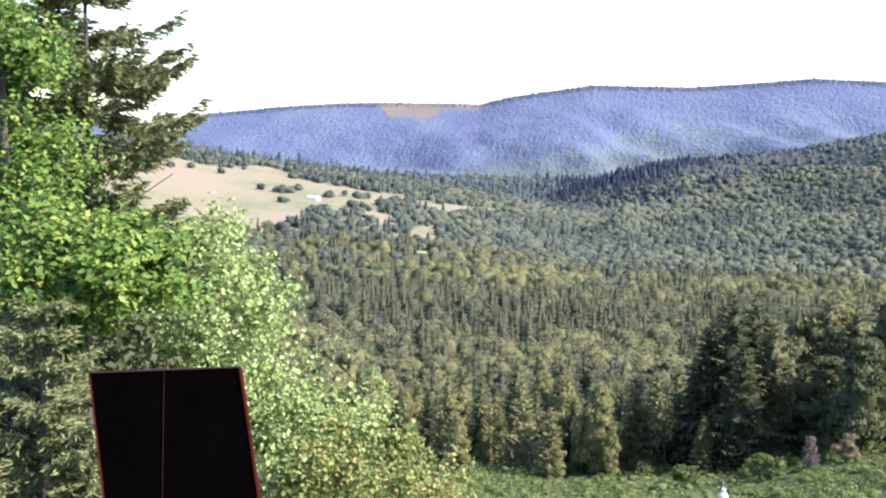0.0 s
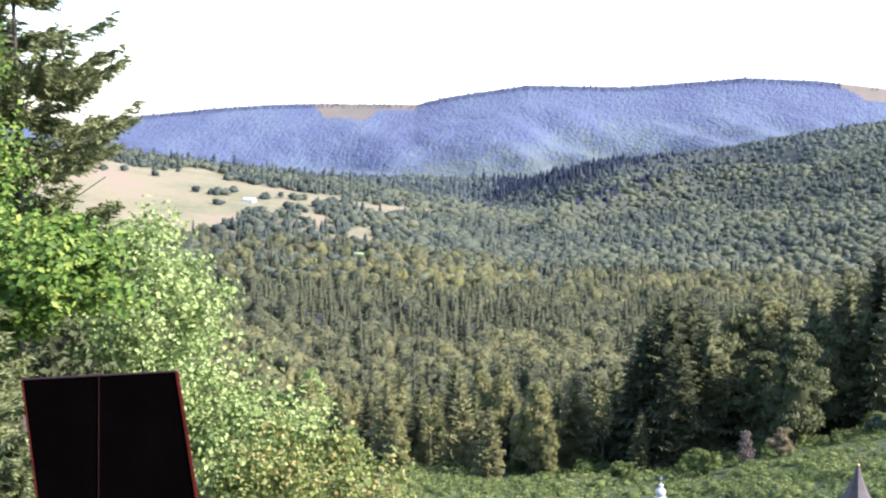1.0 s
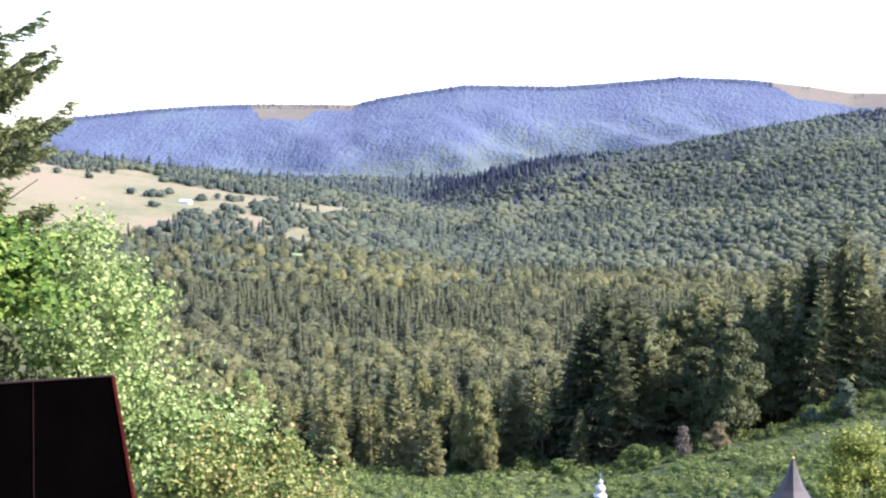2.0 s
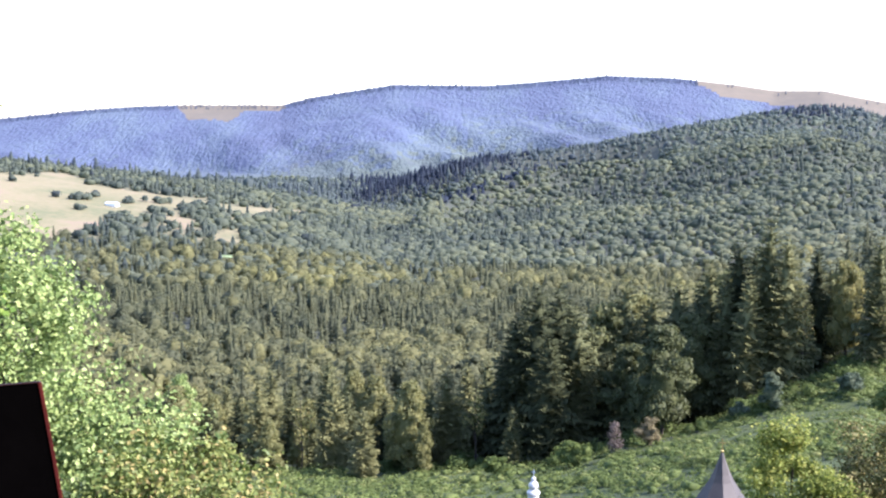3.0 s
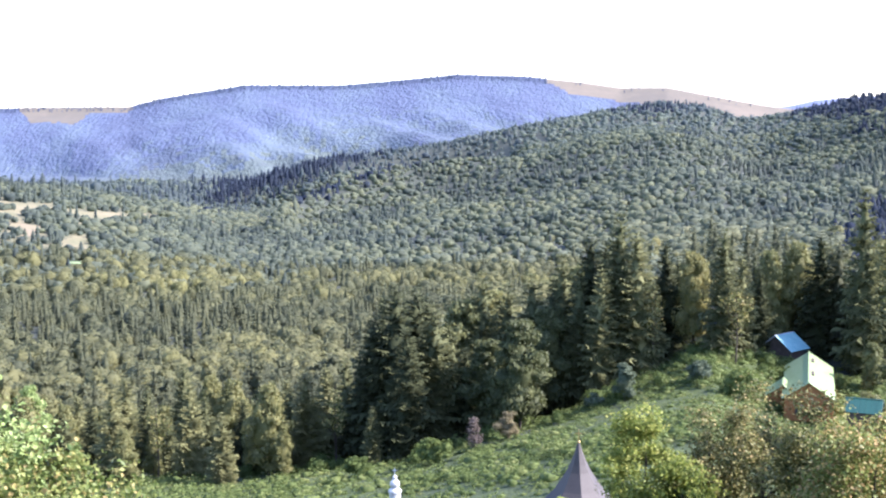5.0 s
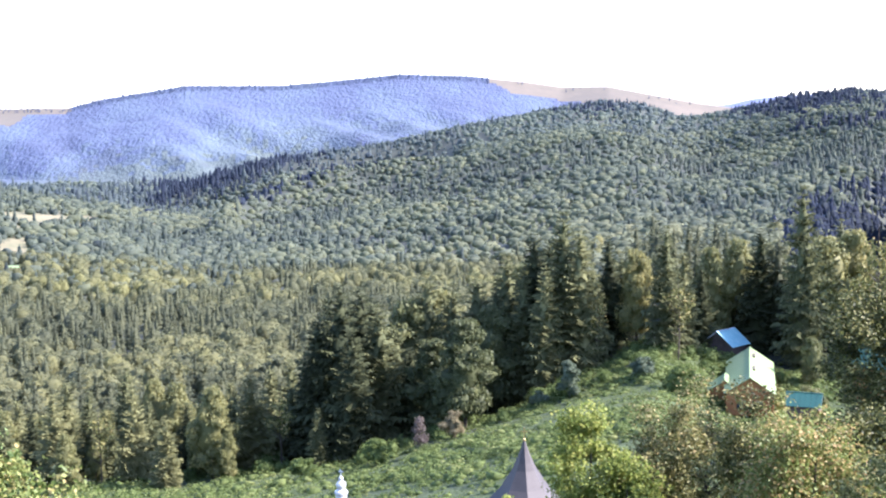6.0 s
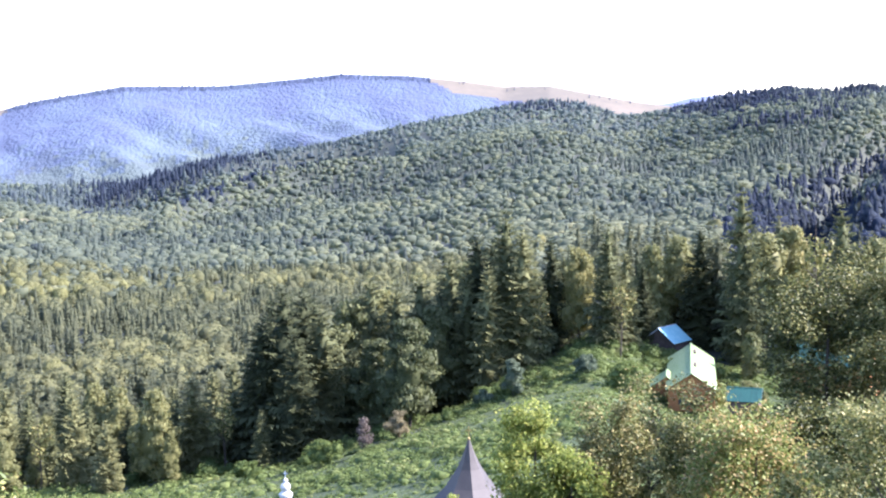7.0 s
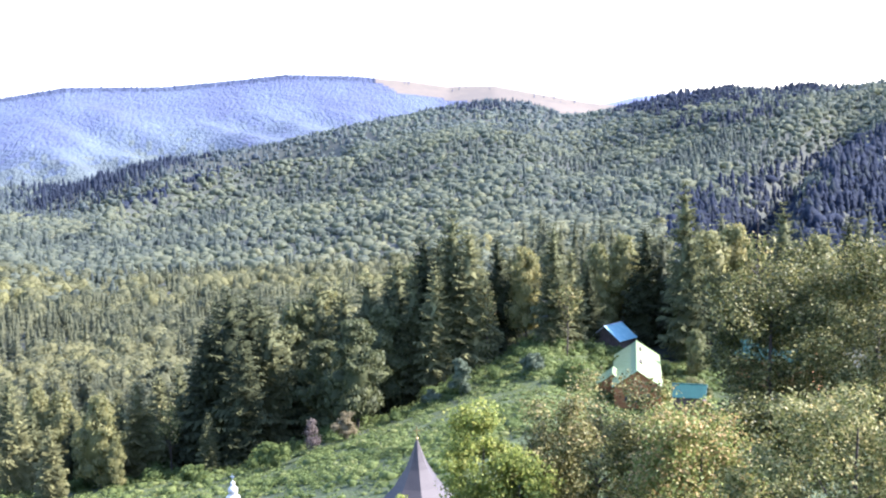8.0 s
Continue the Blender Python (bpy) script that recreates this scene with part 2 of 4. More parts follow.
def height(a, r):
    """Height above the eye's level of the land at a degrees to the right of +y and r metres off."""
    a, r = np.broadcast_arrays(np.asarray(a, float), np.asarray(r, float))
    x, y = r * np.sin(np.radians(a)), r * np.cos(np.radians(a))
    base = curve(r, (0, -1.65), (2, -1.8), (4, -3.0), (6, -3.9), (12, -6.3), (20, -9.2), (60, -25), (100, -40), (150, -49), (200, -57), (240, -66),
                 (280, -80), (350, -98), (450, -107), (740, -107), (880, -126), (1080, -128), (1250, -121), (1450, -118), (1750, -150), (2300, -215), (5200, -250))
    base = base + curve(a, (-6, 0), (2, 3), (12, 12), (16, 14.5), (20, 10), (40, 10)) * smooth(r, 60, 180) * (1 - smooth(r, 250, 420))
    base = base + smooth(a, 8, 16) * curve(r, (180, 0), (215, 9), (240, 17), (280, 24), (350, 20), (450, 0))
    base = base + 5 * rolling(x, y, 320) * smooth(r, 350, 600)
    # the pasture hill
    crest = curve(a, (-60, -1.0), (-32, -0.5), (-25.3, -1.40), (-21.5, -1.98), (-17, -2.55), (-13, -3.0), (-10.4, -3.5), (-7.8, -4.1), (-5.4, -4.65), (-3.9, -4.9), (2, -5.2))
    zc = 1500 * np.tan(np.radians(crest))
    left = -112 + (zc + 112) * np.where(r < 1500, smooth(r, 650, 1560) ** 0.9, 1 - smooth(r, 1520, 2100)) - 140 * smooth(r, 1600, 2200)
    # the wooded hill
    crest = hill_crest(a)
    cr = curve(a, (-7, 2200), (5, 2400), (14, 2500), (18, 2450), (24, 2200), (32, 2000))
    foot = curve(a, (-9, 2000), (-6, 1750), (0, 1300), (8, 950), (16, 700), (32, 520))
    zc = cr * np.tan(np.radians(crest))
    t = np.clip((r - foot) / (cr - foot), 0, 1)
    floor = -118 - 110 * smooth(r, 1500, 2200) * (1 - smooth(a, -6, 2))
    right = floor + (zc - floor) * np.where(r < cr, 0.75 * t + 0.25 * t * t * (3 - 2 * t), 1 - smooth(r, cr + 60, cr + 1100))
    spur = np.exp(-((a - 24.5 - (r - 800) / 190) / 1.5) ** 2) * smooth(r, 700, 950) * (1 - smooth(r, 1500, 1900)) * 42
    right = right - spur + 30 * np.exp(-((a - 27.5 - (r - 800) / 170) / 1.6) ** 2) * smooth(r, 700, 950) * (1 - smooth(r, 1400, 1800))
    ef = curve(a, (-5, -5.0), (-3.9, -4.6), (-2.9, -4.1), (-1.3, -3.45), (0.5, -2.75), (2.5, -2.25), (5.4, -1.8), (9, -1.3))
    er = np.degrees(np.arctan2(right, r))
    nose = smooth(a, -5, -3.5) * (1 - smooth(a, 4, 8)) * smooth(r, 1000, 1300)
    right = right + nose * (26 * np.exp(-((er - ef + 0.12) / 0.3) ** 2) - 75 * np.exp(-((er - ef - 0.5) / 0.38) ** 2))
    fold = (rolling(x + 300, y * 0.5, 800, 1.0) * 26 + rolling(x, y * 0.7, 300, 5.0) * 10) * smooth(t, 0.05, 0.4) * (1 - smooth(t, 0.7, 0.98))
    right = right + fold * (r < cr + 100)
    # the long mountain, blue haze put into its forest colours
    crest = curve(a, (-60, -0.6), (-32, -0.6), (-25, -0.55), (-23.4, -0.1), (-19.8, 0.3), (-17, 0.5), (-14.9, 0.58), (-10.5, 0.6), (-9, 1.0), (-5.4, 1.62), (-1.1, 1.65),
                  (0.9, 1.8), (4.3, 2.1), (7.3, 1.98), (8.6, 1.80), (10, 1.6), (11.7, 1.34), (13.8, 1.33), (15.7, 0.94), (17.9, 0.5), (20, 0.2), (60, 0.1))
    zc = 4300 * np.tan(np.radians(crest + 0.09 + curve(a, (-21, 0.05), (-18, 0.1), (-11, 0.12), (-6, 0.06), (-1, 0.0), (7, 0.02), (10, 0.10), (15, 0.10))))
    t = np.clip((r - 2650) / 1650, 0, 1)
    far = -250 + (zc + 250) * np.where(r < 4300, 0.6 * t + 0.4 * t ** 2, 1 - smooth(r, 4320, 4800))
    gully = rolling(x, y * 0.45, 1000, 2.0) * 42 + rolling(x + y * 0.5, y * 0.4, 420, 4.0) * 38 + rolling(x, y, 120, 6.0) * 7
    far = far + gully * smooth(t, 0.03, 0.3) * (1 - smooth(t, 0.6, 0.95)) * (r < 4300)
    # the farthest range, seen through the gap
    crest = curve(a, (15, 0.1), (17.9, 0.5), (19.2, 0.66), (20.3, 0.9), (21.6, 0.98), (24, 1.1), (40, 0.6))
    last = -140 + (4870 * np.tan(np.radians(crest)) + 140) * smooth(r, 4500, 4860) * smooth(a, 14, 17)
    return np.maximum.reduce([base, left, right, far, last])


def place(a, r, z=None, sink=0.0):
    """World point on the land."""
    if z is None:
        z = float(height(a, r)) - sink
    return Vector((r * math.sin(radians(a)), r * math.cos(radians(a)), EYE.z + z))


def tri_mesh(name, v, f, mats, tint=None, index=None):
    v, f = np.asarray(v, np.float32), np.asarray(f, np.int32)
    me = bpy.data.meshes.new(name)
    n = f.shape[1]
    me.vertices.add(len(v))
    me.vertices.foreach_set("co", v.ravel())
    me.loops.add(f.size)
    me.loops.foreach_set("vertex_index", f.ravel())
    me.polygons.add(len(f))
    me.polygons.foreach_set("loop_start", np.arange(0, f.size, n, dtype=np.int32))
    for m in mats:
        me.materials.append(m)
    if index is not None:
        me.polygons.foreach_set("material_index", np.asarray(index, np.int32))
    if tint is not None:
        at = me.attributes.new("tint", "FLOAT", "POINT")
        at.data.foreach_set("value", np.asarray(tint, np.float32))
    me.update(calc_edges=True)
    return me


def pasture(a, r, z):
    """Where the left hill is dry grass."""
    e = np.degrees(np.arctan2(z, r))
    x, y = r * np.sin(np.radians(a)), r * np.cos(np.radians(a))
    up, low = left_edges(a)
    wob = 0.12 * rolling(x, y, 90) + 0.06 * rolling(x, y, 37, 2)
    hill = (e < up + wob) & (e > low + wob) & (a < -4.8) & (r > 800) & (r < 1500)
    for ca, ce, wa, we in ((-15.5, -4.3, 0.45, 0.35), (-17.1, -4.0, 0.4, 0.3), (-14.9, -4.6, 0.6, 0.3), (-12.9, -5.2, 0.7, 0.3), (-6.5, -4.8, 1.2, 0.3), (-12.97, -6.25, 0.6, 0.16)):
        hill |= ((((a - ca) / wa) ** 2 + ((e - ce) / we) ** 2) < 1 + wob * 3) & (r > 700) & (r < 1500)
    return hill


def fringe(a, r, z):
    """The pasture, and most of the ground just below it, where tall trees would hide the grass."""
    near = pasture(a, r + 45, height(a, r + 45)) | pasture(a, r + 90, height(a, r + 90))
    return pasture(a, r, z) | (near & (rng.uniform(0, 1, len(a)) < 0.55))


def meet(a, e, r0, r1):
    """Where the line of sight at that bearing and rise meets the land."""
    rr = np.arange(r0, r1, 2.0)
    hit = np.nonzero(height(np.full(len(rr), a), rr) >= rr * math.tan(radians(e)))[0]
    return float(rr[hit[0]]) if len(hit) else r1


def clearing(a, r):
    lim = curve(a, (-16, 214), (-8, 212), (-2, 196), (2, 190), (8, 188), (12, 192), (17, 204), (24, 214), (36, 200))
    return (r < lim) & (r > 25)


def bald(a, r, z):
    """Bare grass on the far summits."""
    x, y = r * np.sin(np.radians(a)), r * np.cos(np.radians(a))
    e = np.degrees(np.arctan2(z, r)) + 0.09 * rolling(x, y, 70, 4)
    one = (a > -15.1) & (a < -10.3) & (r > 3900) & (e > curve(a, (-15.1, 0.62), (-14.85, 0.5), (-14.7, 0.10), (-12.7, 0.12), (-12.3, 0.48), (-10.3, 0.64)))
    two = (a > 8.4) & (r > 3700) & (r < 4400) & (e > curve(a, (8.4, 1.8), (9.5, 1.3), (11.5, 0.9), (14, 0.75), (15.5, 0.2), (18, -0.3)))
    return one | two


fine = np.concatenate([np.arange(-37, -15.6, 0.25), np.arange(-15.5, -10, 0.08), np.arange(-10, 8.01, 0.25), np.arange(8.12, 16, 0.12), np.arange(16, 37.01, 0.25)])
az = np.concatenate([fine, np.arange(42, 320, 6.0)])
rad = np.concatenate([[0.0, 0.6], np.geomspace(1.2, 100, 40), np.arange(112, 1700, 14), np.arange(1720, 2700, 36), np.arange(2710, 4960, 24)])
A, R = np.meshgrid(az, rad)
AW = np.where(A > 180, A - 360, A)
Z = height(AW, R)
back = smooth(np.abs(AW), 60, 120)
Z = Z * (1 - back) + (-1.7 + 0.02 * np.minimum(R, 1500)) * back
X, Y = R * np.sin(np.radians(A)), R * np.cos(np.radians(A))
V = np.stack([X, Y, Z + EYE.z], -1).reshape(-1, 3)
na, nr = len(az), len(rad)
i, j = np.meshgrid(np.arange(nr - 1), np.arange(na), indexing="ij")
k = (j + 1) % na
F = np.stack([i * na + j, i * na + k, (i + 1) * na + k, (i + 1) * na + j], -1).reshape(-1, 4)[:, ::-1]
ca, cr_, cz = AW[i, j].ravel() + 0.05, (R[i, j] + R[i + 1, j]).ravel() / 2, (Z[i, j] + Z[i + 1, j]).ravel() / 2
mi = np.zeros(len(F), int)
mi[clearing(ca, cr_) | (cr_ < 25)] = 2
mi[(ca > -33) & (ca < -4) & (cr_ > 850) & (cr_ < 1500)] = 6
mi[pasture(ca, cr_, cz)] = 1
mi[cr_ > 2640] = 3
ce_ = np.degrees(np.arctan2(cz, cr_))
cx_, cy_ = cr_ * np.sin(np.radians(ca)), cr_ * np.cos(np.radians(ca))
# haze grading in colour: bluer up the mountain, greener towards its foot
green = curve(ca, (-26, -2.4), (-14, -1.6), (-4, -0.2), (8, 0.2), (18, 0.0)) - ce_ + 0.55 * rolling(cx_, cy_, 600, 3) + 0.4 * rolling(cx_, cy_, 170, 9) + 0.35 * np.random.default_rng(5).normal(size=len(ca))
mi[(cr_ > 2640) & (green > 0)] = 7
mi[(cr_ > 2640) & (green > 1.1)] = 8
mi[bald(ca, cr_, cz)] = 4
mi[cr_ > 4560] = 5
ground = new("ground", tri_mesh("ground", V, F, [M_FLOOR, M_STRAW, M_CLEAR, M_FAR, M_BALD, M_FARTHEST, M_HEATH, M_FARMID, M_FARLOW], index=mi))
ground.data.shade_smooth()
tagged(ground, "steep hillside, wooded valley and long mountain ridge coloured blue with haze", "ground", kind="structure")

# ---- tree templates ----
rng = np.random.default_rng(7)


def unit(v):
    return v / (np.linalg.norm(v, axis=-1, keepdims=True) + 1e-9)


def cards(centres, normals, size, long=1.3):
    """Leaf blades: one bent diamond of two triangles at each centre."""
    n = len(centres)
    side = unit(np.cross(normals, rng.normal(size=(n, 3))))
    up = np.cross(side, normals)
    s = size * rng.uniform(0.6, 1.3, (n, 1))
    fold = normals * s * 0.25
    v = np.stack([centres - up * s * long * 0.6, centres + side * s * 0.55 + fold, centres + up * s * long * 0.6, centres - side * s * 0.55 + fold], 1)
    b = np.arange(n)[:, None] * 4
    f = np.concatenate([b + [0, 1, 2], b + [0, 2, 3]])
    return v.reshape(-1, 3), f


def join(parts):
    vs, fs, base = [], [], 0
    for v, f in parts:
        vs.append(v)
        fs.append(f + base)
        base += len(v)
    return np.vstack(vs), np.vstack(fs)


def skirts(h, rad_, tiers, n, bare=0.05):
    """A conifer's mass: stacked, drooping skirts with ragged hems."""
    parts = []
    for t in range(tiers):
        u = t / tiers
        z0 = h * (bare + (1 - bare) * u)
        top = min(h, z0 + h * (1 - bare) / tiers * 1.9)
        reach = (rad_ * (1 - u) ** 0.8 * min(1, 0.6 + u * 3) + 0.015 * h) * rng.uniform(0.88, 1.1)
        off = rng.uniform(0, math.tau)
        ring = []
        for q in range(n):
            k = rng.uniform(0.9, 1.2) if q % 2 else rng.uniform(0.55, 0.8)
            an = off + q * math.tau / n
            ring.append([reach * k * math.cos(an), reach * k * math.sin(an), z0 - (0.02 if q % 2 else -0.015) * h])
        parts.append((np.array(ring + [[0, 0, top]]), np.array([[q, (q + 1) % n, n] for q in range(n)])))
    return join(parts)


def conifer(h, rad_, tiers, per, seg, core=True, bare=0.08, droop=0.35, power=0.8):
    """Crown of drooping, toothed boughs round a stem of height h."""
    v, f = [], []
    for t in range(tiers):
        u = (t + rng.uniform(0, 0.7)) / tiers
        z = h * (bare + (1 - bare) * u * 0.985)
        reach = rad_ * (1 - u) ** power * min(1, 0.55 + u * 3.5) * (0.85 + 0.3 * math.sin(t * 1.7) ** 2) + 0.02 * h
        for b in range(max(3, int(per * (1 - 0.45 * u)))):
            ph = rng.uniform(0, math.tau)
            ln = reach * rng.uniform(0.65, 1.15)
            d = np.array([math.cos(ph), math.sin(ph), 0])
            s = np.array([-d[1], d[0], 0])
            dz = -droop * rng.uniform(0.5, 1.3) + 0.5 * u
            w = ln * rng.uniform(0.2, 0.34)
            for q in range(seg):
                s0, s1 = q / seg, (q + 1) / seg
                p0 = d * ln * s0 + [0, 0, z + ln * (dz * s0 + 0.22 * s0 * s0)]
                p1 = d * ln * s1 + [0, 0, z + ln * (dz * s1 + 0.22 * s1 * s1)]
                ww = w * (0.45 + 1.1 * s0) * (1.15 - s0) * 1.5
                for sg in (-1, 1):
                    tip = p0 * 0.25 + p1 * 0.75 + s * sg * ww + d * ww * 0.5 - [0, 0, ww * rng.uniform(0.25, 0.75)]
                    k0 = len(v)
                    v += [p0, p1, tip]
                    f.append([k0, k0 + 1, k0 + 2])
    parts = [(np.array(v), np.array(f))]
    if core:
        parts.append(skirts(h * 0.93, rad_ * (0.62 if tiers > 20 else 0.36), max(5, tiers // 3), 8, bare))
    return join(parts)


def broadleaf(h, rad_, lumps, leaves, size, base=0.25):
    """Loose crown of uneven leaf clumps between base * h and h."""
    parts = []
    mid, half = h * (1 + base) / 2, h * (1 - base) / 2
    per = max(1, leaves // lumps)
    for _ in range(lumps):
        d = unit(rng.normal(size=3))
        k = rng.uniform(0.3, 0.86) if lumps > 10 else rng.uniform(0.2, 0.68) if lumps > 1 else 0.0
        c = np.array([d[0] * rad_ * k, d[1] * rad_ * k, mid + d[2] * half * k])
        g = np.array([rad_, rad_, half * 0.85]) * (rng.uniform(0.22, 0.42) if lumps > 10 else rng.uniform(0.34, 0.52) if lumps > 2 else rng.uniform(0.75, 0.95))
        if lumps > 10:
            g[2] = min(g[2], g[0] * 0.85)
        dirs = unit(rng.normal(size=(per, 3)) + [0, 0, 0.25])
        pts = c + dirs * g * (rng.uniform(0.55, 1.3, (per, 1)) if lumps > 10 else rng.uniform(0.75, 1.2, (per, 1)))
        parts.append(cards(pts, unit(dirs + rng.normal(size=(per, 3)) * 0.55), size))
    return join(parts)


def lumpy(d, lobes):
    """How far a crown of a few rounded lobes reaches in each direction."""
    ax = unit(rng.normal(size=(lobes, 3)) * [1, 1, 0.8] + [0, 0, 0.2])
    return np.clip(np.max(rng.uniform(0.8, 1.12, lobes) * (1 - 0.95 * (1 - d @ ax.T) ** 0.8), axis=1), 0.5, 1.2)


def tufts(centres, normals, size):
    """Leaf sprays: one triangle at each centre."""
    n = len(centres)
    side = unit(np.cross(normals, rng.normal(size=(n, 3))))
    up = np.cross(side, normals)
    s = size * rng.uniform(0.6, 1.4, (n, 1))
    v = np.stack([centres + up * s, centres + side * s * 0.8 - up * s * 0.6, centres - side * s * 0.8 - up * s * 0.6], 1)
    return v.reshape(-1, 3), np.arange(n * 3).reshape(n, 3)


def dome(rad_, n, rings, lobes, leaves, size, base=0.0, fill=0.88, loose=0.6):
    """A broadleaf crown of height 1: a lobed inner mass under a ragged coat of leaf sprays."""
    half = np.array([rad_, rad_, (1 - base) * 0.48])
    d = [[0, 0, 1]] + [[math.sin(t) * math.cos(p), math.sin(t) * math.sin(p), math.cos(t)]
                       for q in range(rings) for t in [2.2 * (q + 1) / rings] for w in range(n) for p in [(w + 0.5 * (q % 2)) * math.tau / n]]
    d = unit(np.array(d) + rng.normal(size=(len(d), 3)) * 0.08)
    ld = unit(rng.normal(size=(leaves, 3)) + [0, 0, 0.3])
    reach = lumpy(np.vstack([d, ld]), lobes)[:, None]
    mid = np.array([0, 0, base + (1 - base) * 0.46])
    v = d * reach[:len(d)] * half * rng.uniform(0.9, 1.06, (len(d), 1)) * fill + mid
    f = [[0, 1 + w, 1 + (w + 1) % n] for w in range(n)]
    for q in range(rings - 1):
        for w in range(n):
            a0, a1 = 1 + q * n + w, 1 + q * n + (w + 1) % n
            f += [[a0, a0 + n, a1], [a1, a0 + n, a1 + n]]
    coat = tufts(ld * reach[len(d):] * half * rng.uniform(0.84, 1.1, (leaves, 1)) + mid, unit(ld + rng.normal(size=(leaves, 3)) * loose), size)
    return join([(v, np.array(f)), coat])


def layered(rad_, layers, leaves, size):
    """A tall broadleaf crown of height 1 built of overlapping, flattened boughs of foliage."""
    parts = [dome(rad_ * 0.62, 9, 5, 14, leaves // 6, size, 0.02)]
    parts[0][0][:, 2] *= 0.9
    for q in range(layers):
        u = (q + rng.uniform(0, 0.9)) / layers
        ph = q * 2.4 + rng.uniform(-0.5, 0.5)
        out = rad_ * (0.72 * math.sin(math.pi * min(0.97, 0.22 + 0.75 * u))) * rng.uniform(0.55, 1.0)
        wide = rad_ * rng.uniform(0.34, 0.52) * (1.15 - 0.45 * u)
        v, f = dome(1.0, 7, 3, 9, leaves // layers, size / wide, 0.0, 0.8, 0.8)
        parts.append((v * [wide, wide, wide * rng.uniform(1.0, 1.5)] + [out * math.cos(ph), out * math.sin(ph), 0.04 + u * 0.72], f))
    v, f = join(parts)
    v[:, 2] = v[:, 2] / v[:, 2].max()
    return v, f


def trunk_mesh(name, h, r0, limbs=5, spread=1.0, thick=0.35):
    """Tapered, slightly crooked stem with a few limbs."""
    v, f = [], []

    def limb(p0, p1, ra, rb, n=6, segs=4):
        p0, p1 = np.array(p0, float), np.array(p1, float)
        d = unit(p1 - p0)
        s = unit(np.cross(d, [0.3, 0.9, 0.1]))
        t = np.cross(d, s)
        k0 = len(v)
        for q in range(segs + 1):
            u = q / segs
            c = p0 + (p1 - p0) * u + (s * math.sin(u * 5) + t * math.sin(u * 7 + 1)) * np.linalg.norm(p1 - p0) * 0.012
            for i_ in range(n):
                an = i_ * math.tau / n
                v.append(c + (s * math.cos(an) + t * math.sin(an)) * (ra + (rb - ra) * u))
        for q in range(segs):
            for i_ in range(n):
                a0, a1 = k0 + q * n + i_, k0 + q * n + (i_ + 1) % n
                f.extend([[a0, a1, a1 + n], [a0, a1 + n, a0 + n]])

    limb((0, 0, -0.4), (0, 0, h), r0, r0 * 0.12)
    for _ in range(limbs):
        u, ph = rng.uniform(0.3, 0.75), rng.uniform(0, math.tau)
        ln = spread * rng.uniform(0.5, 0.9)
        limb((0, 0, h * u), (math.cos(ph) * ln, math.sin(ph) * ln, h * u + ln * rng.uniform(0.4, 0.9)), r0 * thick, r0 * 0.06, 5, 3)
    return tri_mesh(name, v, f, [M_BARK])


# ---- the woods: more trees than anyone could count ----
def wood(name, mat, spots, templates, label):
    """spots: rows of a, r, height, kind, tint."""
    vs, fs, ts, base = [], [], [], 0
    for a, r, z, h, kind, tint in spots:
        tv, tf = templates[int(kind)]
        an = rng.uniform(0, math.tau)
        c, s = math.cos(an), math.sin(an)
        w = h * rng.uniform(0.85, 1.2)
        x = (tv[:, 0] * c - tv[:, 1] * s) * w + r * math.sin(radians(a))
        y = (tv[:, 0] * s + tv[:, 1] * c) * w + r * math.cos(radians(a))
        vs.append(np.stack([x, y, tv[:, 2] * h + EYE.z + z - 0.3], -1))
        fs.append(tf + base)
        ts.append(np.full(len(tv), tint))
        base += len(tv)
    ob = new(name, tri_mesh(name, np.vstack(vs), np.vstack(fs), [mat], np.concatenate(ts)))
    ob.data.shade_smooth()
    return tagged(ob, label, "forest", kind="stuff")


def scatter(n, a0, a1, r0, r1):
    """About n spots, evenly but irregularly over the ground between two bearings and two distances."""
    wide = radians(a1 - a0)
    cell = math.sqrt(wide * (r1 * r1 - r0 * r0) / 2 / n)
    a, r = [], []
    for q in range(max(1, round((r1 - r0) / cell))):
        ring = r0 + (q + 0.5) * cell
        m = max(1, int(wide * ring / cell))
        a.append(a0 + (np.arange(m) + rng.uniform(0, 1) + rng.uniform(-0.5, 0.5, m)) * (a1 - a0) / m)
        r.append(ring + rng.uniform(-0.55, 0.55, m) * cell)
    return np.concatenate(a), np.concatenate(r)


LOW_CON = [join([skirts(0.96, 0.13, 7, 8, 0.02), conifer(1.0, rng.uniform(0.2, 0.27), 11, 6, 1, False, power=0.7)]) for _ in range(5)]
LOW_BRD = [dome(rng.uniform(0.36, 0.46), 8, 4, 16, 120, 0.046) for _ in range(6)]
FAR_CON = [skirts(1.0, rng.uniform(0.24, 0.33), 5, 6, 0.02) for _ in range(5)]
FAR_BRD = [dome(rng.uniform(0.5, 0.66), 7, 3, 9, 14, 0.09) for _ in range(6)]
DOT_BRD = [dome(rng.uniform(0.54, 0.68), 7, 2, 7, 8, 0.1) for _ in range(6)]
MID_CON = [conifer(1.0, 0.18, 20, 9, 2, power=0.7) for _ in range(5)]
MID_BRD = [layered(rng.uniform(0.32, 0.42), 9, 400, 0.028) for _ in range(6)]


# where the front spur of the wooded hill ends
NOSE = [(q, meet(q, float(curve(q, (-3.9, -4.65), (-2.9, -4.15), (-1.3, -3.5), (0.5, -2.8), (2.5, -2.3))), 1250, 2000)) for q in (-4, -3, -2, -1, 0, 1, 2, 2.5)]


